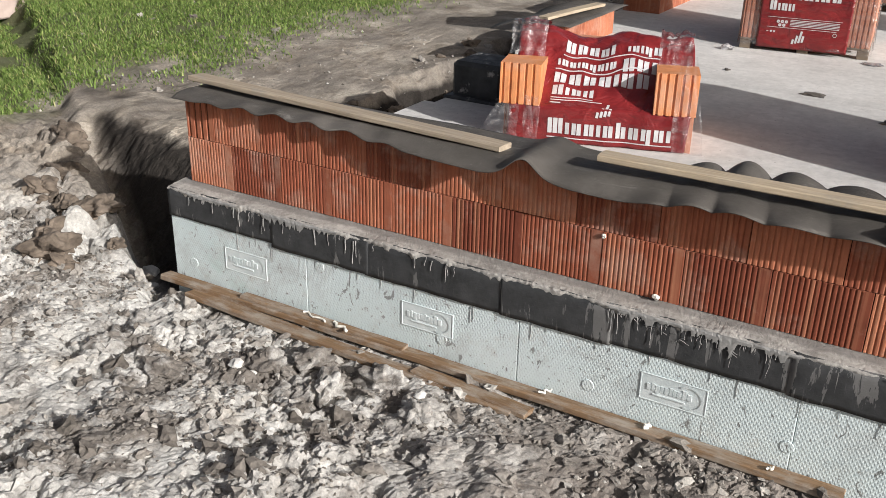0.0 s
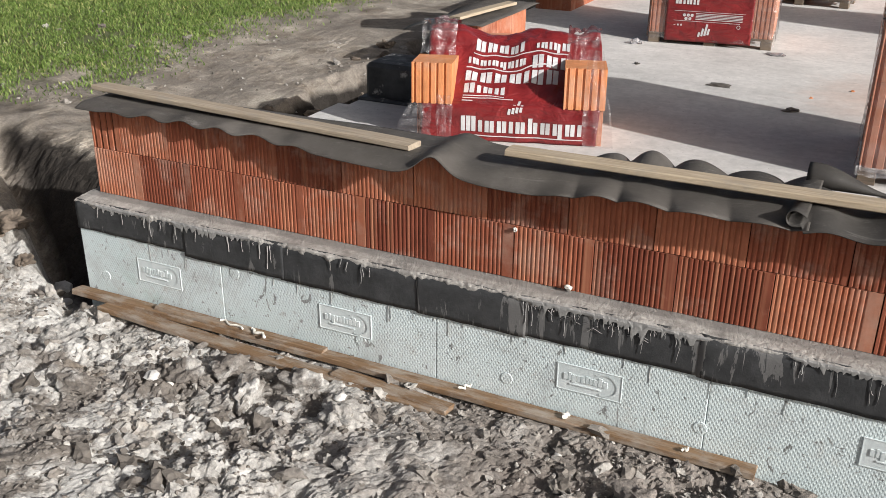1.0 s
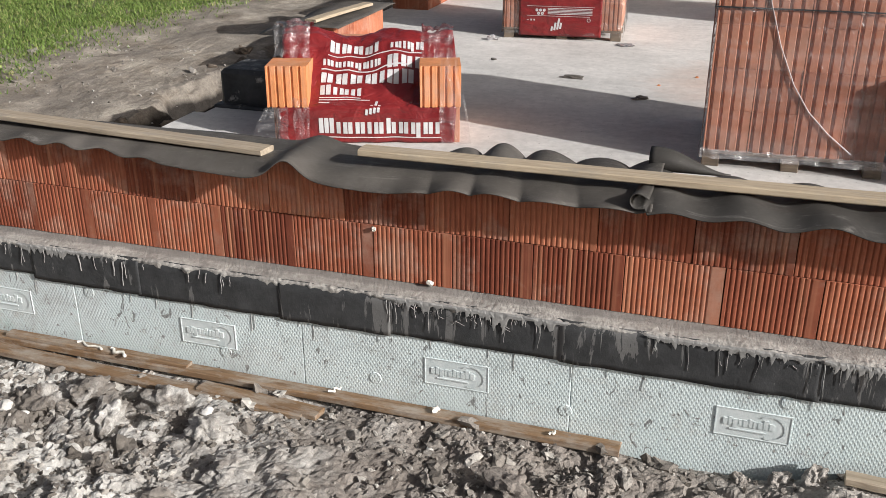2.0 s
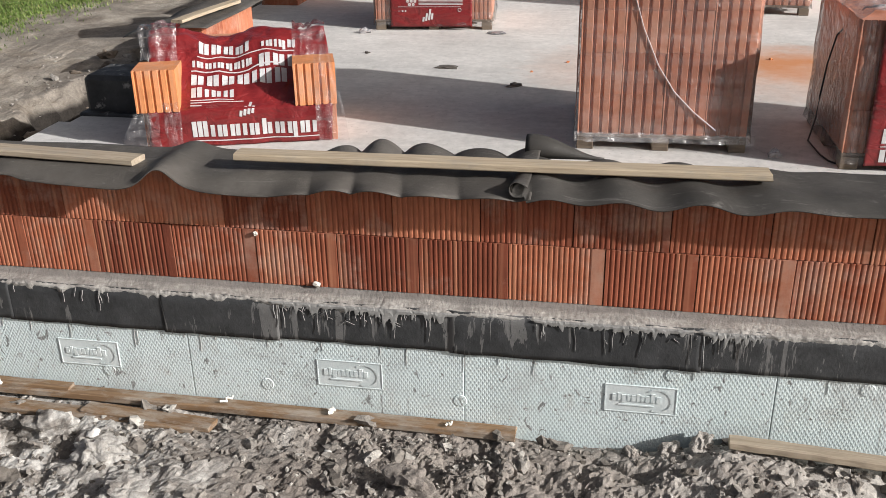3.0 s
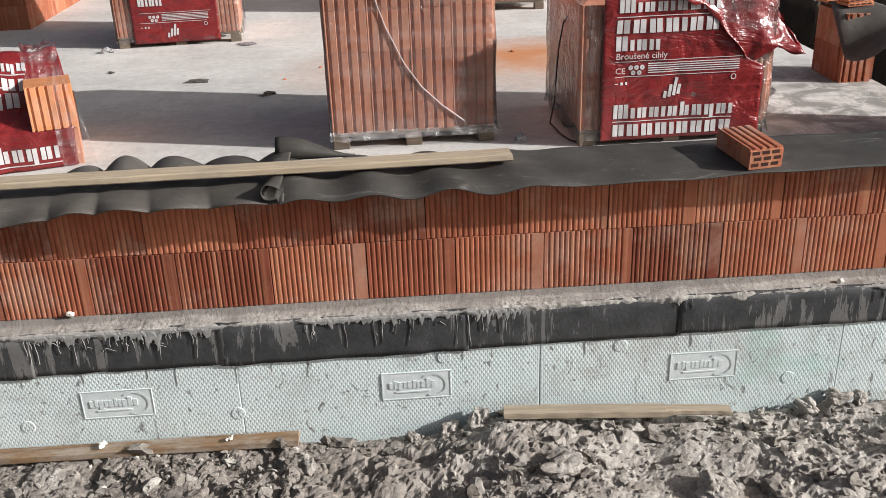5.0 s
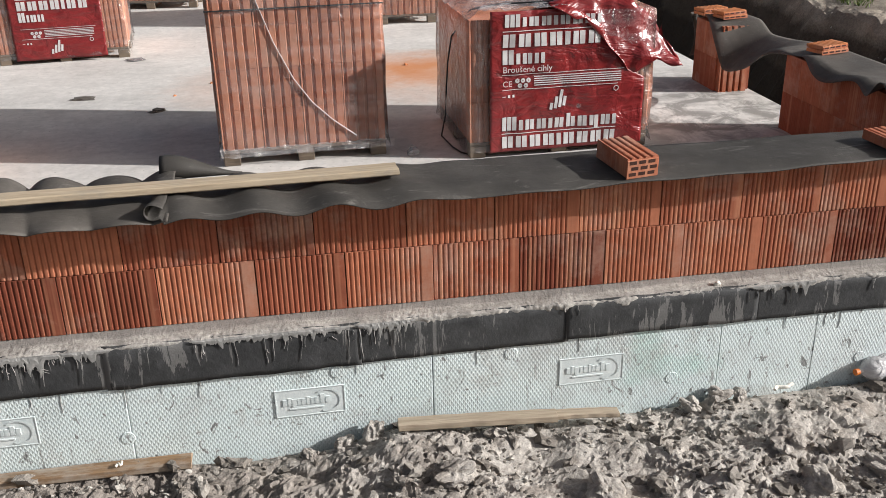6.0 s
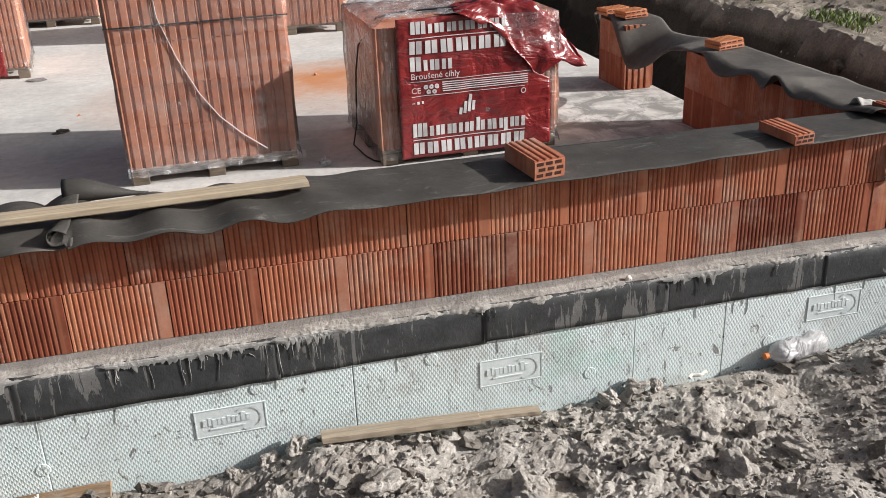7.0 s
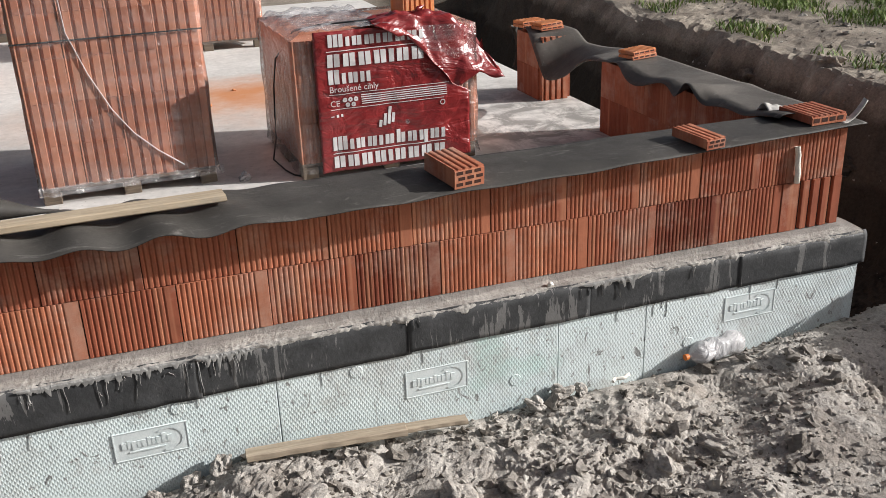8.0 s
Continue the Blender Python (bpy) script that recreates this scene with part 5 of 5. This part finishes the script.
stack(b_pallet, 4, 3, 5, BW, BD, 0.10, 0.249, ribs=4, groove=0.014)
film_hood(b_pallet, BW, BD, 0.065, 1.36, seed=9)
part("cord", tube_mesh([(0.26, -0.008, 1.34), (0.28, -0.006, 0.98), (0.36, -0.005, 0.74), (0.46, -0.005, 0.52), (0.56, -0.005, 0.37), (0.68, -0.006, 0.25), (0.82, -0.008, 0.14)], 0.0045, 6), CORD, b_pallet, "thin pale cord")
part("strap", slab_mesh(-0.02, BW + 0.02, -0.009, -0.006, 0.936, 0.945, 0), STRAP, b_pallet)
part("film_edge", sheet_mesh(70, 4, lambda u, v: (-0.015 + (BW + 0.06) * u, -0.022 - 0.012 * v + 0.018 * noise.noise(Vector((u * 22, v, 0))), 0.06 + 0.055 * (1 - v) + 0.012 * noise.noise(Vector((u * 15, v * 2, 3)))), 0.0), GATHERED, b_pallet, "gathered milky edge of the film")

# the far wrapped pallet with its red panel, and two more in clear film
wrapped_pallet("wrapped pallet of clay blocks with dark red print", pose(-1.09, 5.47, 0, 0, 0, 5.5), 1.13, 0.95, 4, 0.249, (0.15, 0.94), group, -0.20)
for x, y, yaw, w in ((1.96, 6.60, -2.0, 1.15), (-0.62, 8.42, -4.0, 1.1)):
    ob = thing("brick_pallet", "far pallet of clay blocks in clear film", "brick pallet", pose(x, y, 0, 0, 0, yaw), group)
    pallet_deck(ob, w, 0.95)
    stack(ob, 4, 2, 4, w, 0.95, 0.10, 0.249, ribs=4, groove=0.014)
    film_hood(ob, w, 0.95, 0.06, 1.11, seed=x)

# the opened pallet under slumped red film
A_AT = pose(-1.635, 1.70, 0, 0, 0, 17.0)
a_pallet = thing("brick_pallet", "opened pallet of clay blocks under slumped red printed film", "brick pallet", A_AT, group)
AW, AD = 1.20, 0.95
stack(a_pallet, 5, 3, 1, AW, AD, 0.0, 0.235, ribs=5)
for i in range(4):
    part("brick", block_mesh(0.25, 0.24, 0.28, 5, 0.012, 0.006, 0.006), BRICK_STACK, a_pallet, at=Matrix.Translation((0.06 + 0.265 * i, 0.42, 0.237)))
    part("brick", block_mesh(0.25, 0.24, 0.28, 5, 0.012, 0.006, 0.006), BRICK_STACK, a_pallet, at=Matrix.Translation((0.06 + 0.265 * i, 0.69, 0.237)))
corner_block = block_mesh(0.262, 0.30, 0.262, 5, 0.012, 0.010, 0.010)
part("brick", corner_block, BRICK_BRIGHT, a_pallet, "bright orange ribbed corner block", at=pose(-0.03, -0.035, 0.238, -2, 0, 0))
part("brick", corner_block, BRICK_BRIGHT, a_pallet, "bright orange ribbed corner block", at=pose(0.945, -0.03, 0.238, -2, 0, 2))


def a_put(u, v, out):
    """Front of the slumped film: v runs up the front and on over the heap."""
    depth = float(np.interp(v, [0.0, 0.24, 0.30, 0.42, 0.78, 0.95, 1.25], [-0.022, -0.026, 0.05, 0.13, 0.38, 0.52, 0.80]))
    z = float(np.interp(v, [0.0, 0.24, 0.30, 0.42, 0.78, 0.95, 1.25], [0.004, 0.238, 0.265, 0.355, 0.60, 0.64, 0.54]))
    q = Vector((u * 3.2, v * 3.2, 5))
    soft = smooth01(0.24, 0.5, v)
    sag = 0.05 * soft * math.sin(math.pi * min(1, max(0, u / AW)))
    z += soft * (0.05 * noise.noise(q) + 0.022 * noise.noise(q * 3)) - sag * (1 - 0.4 * v)
    depth += 0.014 * noise.noise(q * 2.2)
    return (u, depth - out * (1 - 0.5 * soft), z + out * soft)


a_front = part("printed_panel", sheet_mesh(64, 72, lambda s, t: a_put(0.02 + (AW - 0.06) * s + 0.02 * math.sin(t * 5), 1.25 * t, 0.0), 0.002), RED, a_pallet, "crumpled dark red film with white print")
a_rows = [word(0.29, 1.07, 0.062, 0.105, "wsppsptpdps"), rule(0.29, 1.08, 0.036, 0.006), mark(0.60, 0.188, 0.105)]
a_rows += [word(0.29, 0.56, 0.345, 0.085, "Pspss"), word(0.29, 0.90, 0.455, 0.090, "PPPPSPP"), rule(0.29, 0.86, 0.575, 0.006)]
a_rows += [word(0.30, 0.68, 0.600, 0.055, "sppspdpsp"), word(0.72, 0.98, 0.560, 0.090, "PPP"), rule(0.33, 0.95, 0.680, 0.005), word(0.34, 0.66, 0.705, 0.085, "PPPpS"), word(0.74, 0.96, 0.705, 0.075, "spsdP")]
a_rows += [rule(0.29, 0.56, 0.325, 0.006), rule(0.29, 0.62, 0.308, 0.006), rule(0.29, 0.36, 0.285, 0.010)]
lettering(a_front, a_rows, a_put)
for k, (u0, u1, v0, v1) in enumerate(((-0.03, 0.21, 0.62, 1.0), (0.94, 1.15, 0.58, 1.0))):
    def tuft(s, t, u0=u0, u1=u1, v0=v0, v1=v1, k=k):
        x, y, z = a_put(u0 + (u1 - u0) * s, v0 + (v1 - v0) * t, 0.01)
        q = Vector((s * 3, t * 3, 3 + k))
        return (x + 0.02 * noise.noise(q), y + 0.03 * noise.noise(q * 1.4), z + 0.06 * math.sin(t * 3.1) + 0.03 * noise.noise(q * 2))
    f_ = part("loose_film", sheet_mesh(24, 24, tuft, 0.0), FILM, a_pallet, "bunched clear film")
    f_.visible_shadow = False
for u, w_, lean, z0, z1 in ((-0.06, 0.16, -0.10, 0.01, 0.24), (1.08, 0.10, 0.10, 0.01, 0.62), (0.14, 0.09, 0.0, 0.01, 0.30)):
    def veil(s, t, u=u, w_=w_, lean=lean, z0=z0, z1=z1):
        q = Vector((s * 3, t * 2, u * 9))
        return (u + w_ * s + lean * (1 - t) * (1 - s if lean < 0 else s) + 0.02 * noise.noise(q), -0.040 - 0.03 * noise.noise(q * 1.6) - 0.05 * (1 - t) * abs(lean) * 4, z0 + (z1 - z0) * t)
    f_ = part("loose_film", sheet_mesh(16, 30, veil, 0.0), FILM, a_pallet, "hanging clear film")
    f_.visible_shadow = False

# ---- bottle ----
def bottle(at):
    ob = thing("plastic_bottle", "crushed clear plastic bottle with orange cap on the soil", "bottle", at)
    prof = [(0.0, 0.014), (0.02, 0.014), (0.022, 0.019), (0.05, 0.046), (0.09, 0.062), (0.13, 0.050), (0.16, 0.063), (0.19, 0.056), (0.23, 0.052), (0.27, 0.064), (0.31, 0.060), (0.34, 0.044), (0.343, 0.0)]
    n = 20
    v, f = [], []
    for i, (x, rr) in enumerate(prof):
        for k in range(n):
            a = 2 * math.pi * k / n
            dent = 1 + 0.28 * noise.noise(Vector((x * 12, math.cos(a) * 1.2, math.sin(a) * 1.2)))
            v.append((x, rr * dent * math.cos(a), rr * dent * math.sin(a)))
    for i in range(len(prof) - 1):
        for k in range(n):
            f.append((i * n + k, i * n + (k + 1) % n, (i + 1) * n + (k + 1) % n, (i + 1) * n + k))
    body = part("body", mesh_of("bottle", v, f, True), BOTTLE, ob)
    bm = bmesh.new()
    bmesh.ops.create_cone(bm, cap_ends=True, segments=16, radius1=0.016, radius2=0.015, depth=0.02, matrix=pose(-0.008, 0, 0, 0, 90))
    part("cap", closed(bm), CAP_ORANGE, ob, "orange screw cap")
    return ob


bottle(pose(3.985, -0.180, foot(4.15) + 0.050, 0, 0, 8))


# ---- litter ----
for n, (x, y, sx, sy, sz, material, label) in enumerate((
        (-0.12, 3.989, 0.075, 0.028, 0.018, SCRAP, "dark scrap of torn felt on the floor"), (0.489, 3.488, 0.060, 0.030, 0.016, SCRAP, "dark scrap of torn felt on the floor"),
        (1.056, 4.197, 0.05, 0.03, 0.012, SCRAP, "dark scrap of torn felt on the floor"), (-0.923, 4.469, 0.03, 0.02, 0.010, SCRAP, "dark scrap of torn felt on the floor"),
        (0.104, 5.396, 0.09, 0.035, 0.015, MILKY, "crumpled white film scrap by a pallet"), (-1.158, 5.319, 0.05, 0.04, 0.03, MILKY, "crumpled white film scrap by a pallet"),
        (2.201, 2.027, 0.05, 0.035, 0.035, MILKY, "crumpled white film scrap by a pallet"),
        (2.233, 4.088, 0.022, 0.018, 0.012, BRICK_BRIGHT, "chip of orange brick on the floor"), (2.501, 4.578, 0.018, 0.015, 0.010, BRICK_BRIGHT, "chip of orange brick on the floor"),
        (1.324, 3.869, 0.016, 0.014, 0.008, BRICK_BRIGHT, "chip of orange brick on the floor"), (0.843, 4.306, 0.014, 0.012, 0.008, BRICK_BRIGHT, "chip of orange brick on the floor"),
        (1.592, 4.687, 0.02, 0.014, 0.009, BRICK_BRIGHT, "chip of orange brick on the floor"), (0.575, 3.946, 0.012, 0.012, 0.007, BRICK_BRIGHT, "chip of orange brick on the floor"))):
    scrap = part("scrap" if material in (SCRAP, MILKY) else "brick_chip", lump_mesh((sx, sy, sz), 90 + n, 2, 0.9), material, at=pose(x, y, sz * 0.6, 0, 0, 40 * n))
    tagged(scrap, label, "litter" if material in (SCRAP, MILKY) else "brick chip", "litter on the floor")

r = random.Random(41)
for n in range(12):
    x, y, s_ = r.uniform(-3.75, -3.2), r.uniform(1.9, 5.2), r.uniform(0.04, 0.10)
    lump = part("earth_clod", lump_mesh((s_, s_ * 0.8, s_ * 0.6), 160 + n, 3, 0.75), HUMUS, at=pose(x, y, ground_height(x, y) + s_ * 0.2, 0, 0, 43 * n))
    tagged(lump, "dark brown lump of earth beside the slab", "clod", "earth lumps beside the slab")
r = random.Random(77)
for n, (x, y, z, l, yaw) in enumerate(((-1.817, -0.19, -0.509, 0.17, -8), (-1.615, -0.20, -0.511, 0.12, -14), (-0.422, -0.20, -0.53, 0.06, 60), (0.085, -0.205, -0.532, 0.035, 75), (0.611, -0.205, -0.536, 0.03, 20), (3.549, -0.20, -0.532, 0.11, 6))):
    pts = [(l * t / 6, 0.012 * math.sin(t * 1.7 + n), 0.004 * math.sin(t * 2.3)) for t in range(7)]
    bead = part("foam_string", tube_mesh(pts, 0.0055 + 0.003 * (n % 2), 7), FOAM, at=pose(x, y, z, 0, 0, yaw))
    tagged(bead, "dried string of white foam lying on a plank", "foam", "foam strings")

for n, (x, y, s_) in enumerate(((5.482, 0.385, 0.08), (5.71, 0.825, 0.11), (6.22, 1.375, 0.13), (6.06, 1.1, 0.09), (6.648, 2.09, 0.12), (6.532, 2.86, 0.10), (5.32, -0.385, 0.07), (5.22, -0.66, 0.06))):
    clod = part("clay_clod", lump_mesh((s_, s_ * 0.75, s_ * 0.6), 120 + n, 4, 0.65), SOIL, at=pose(x, y, ground_height(x, y) + s_ * 0.2, 0, 0, 61 * n))
    tagged(clod, "broken lump of brown earth on the bank", "clod", "clods on the bank")
for n, (x, y, s_) in enumerate(((3.298, -0.165, 0.05), (3.396, -0.18, 0.04), (3.147, -0.2, 0.045), (1.565, -0.2, 0.05), (1.7, -0.19, 0.06), (1.41, -0.21, 0.04))):
    clod = part("clay_clod", lump_mesh((s_, s_ * 0.7, s_ * 0.7), 140 + n, 4, 0.65), SOIL, at=pose(x, y, foot(x) + s_ * 0.25, 0, 0, 61 * n))
    tagged(clod, "lump of grey clay against the insulation boards", "clod", "clods before the foundation")
tail = part("felt_strip", sheet_mesh(10, 14, lambda u, v: (4.64 + 0.05 * math.sin(v * 3) + 0.06 * u, 3.50 + 0.02 * u + 0.015 * math.sin(v * 5), 0.53 - 0.34 * v), 0.004), FELT)
tagged(tail, "dark felt end hanging down behind the pier", "felt", "felt strips on the walls")
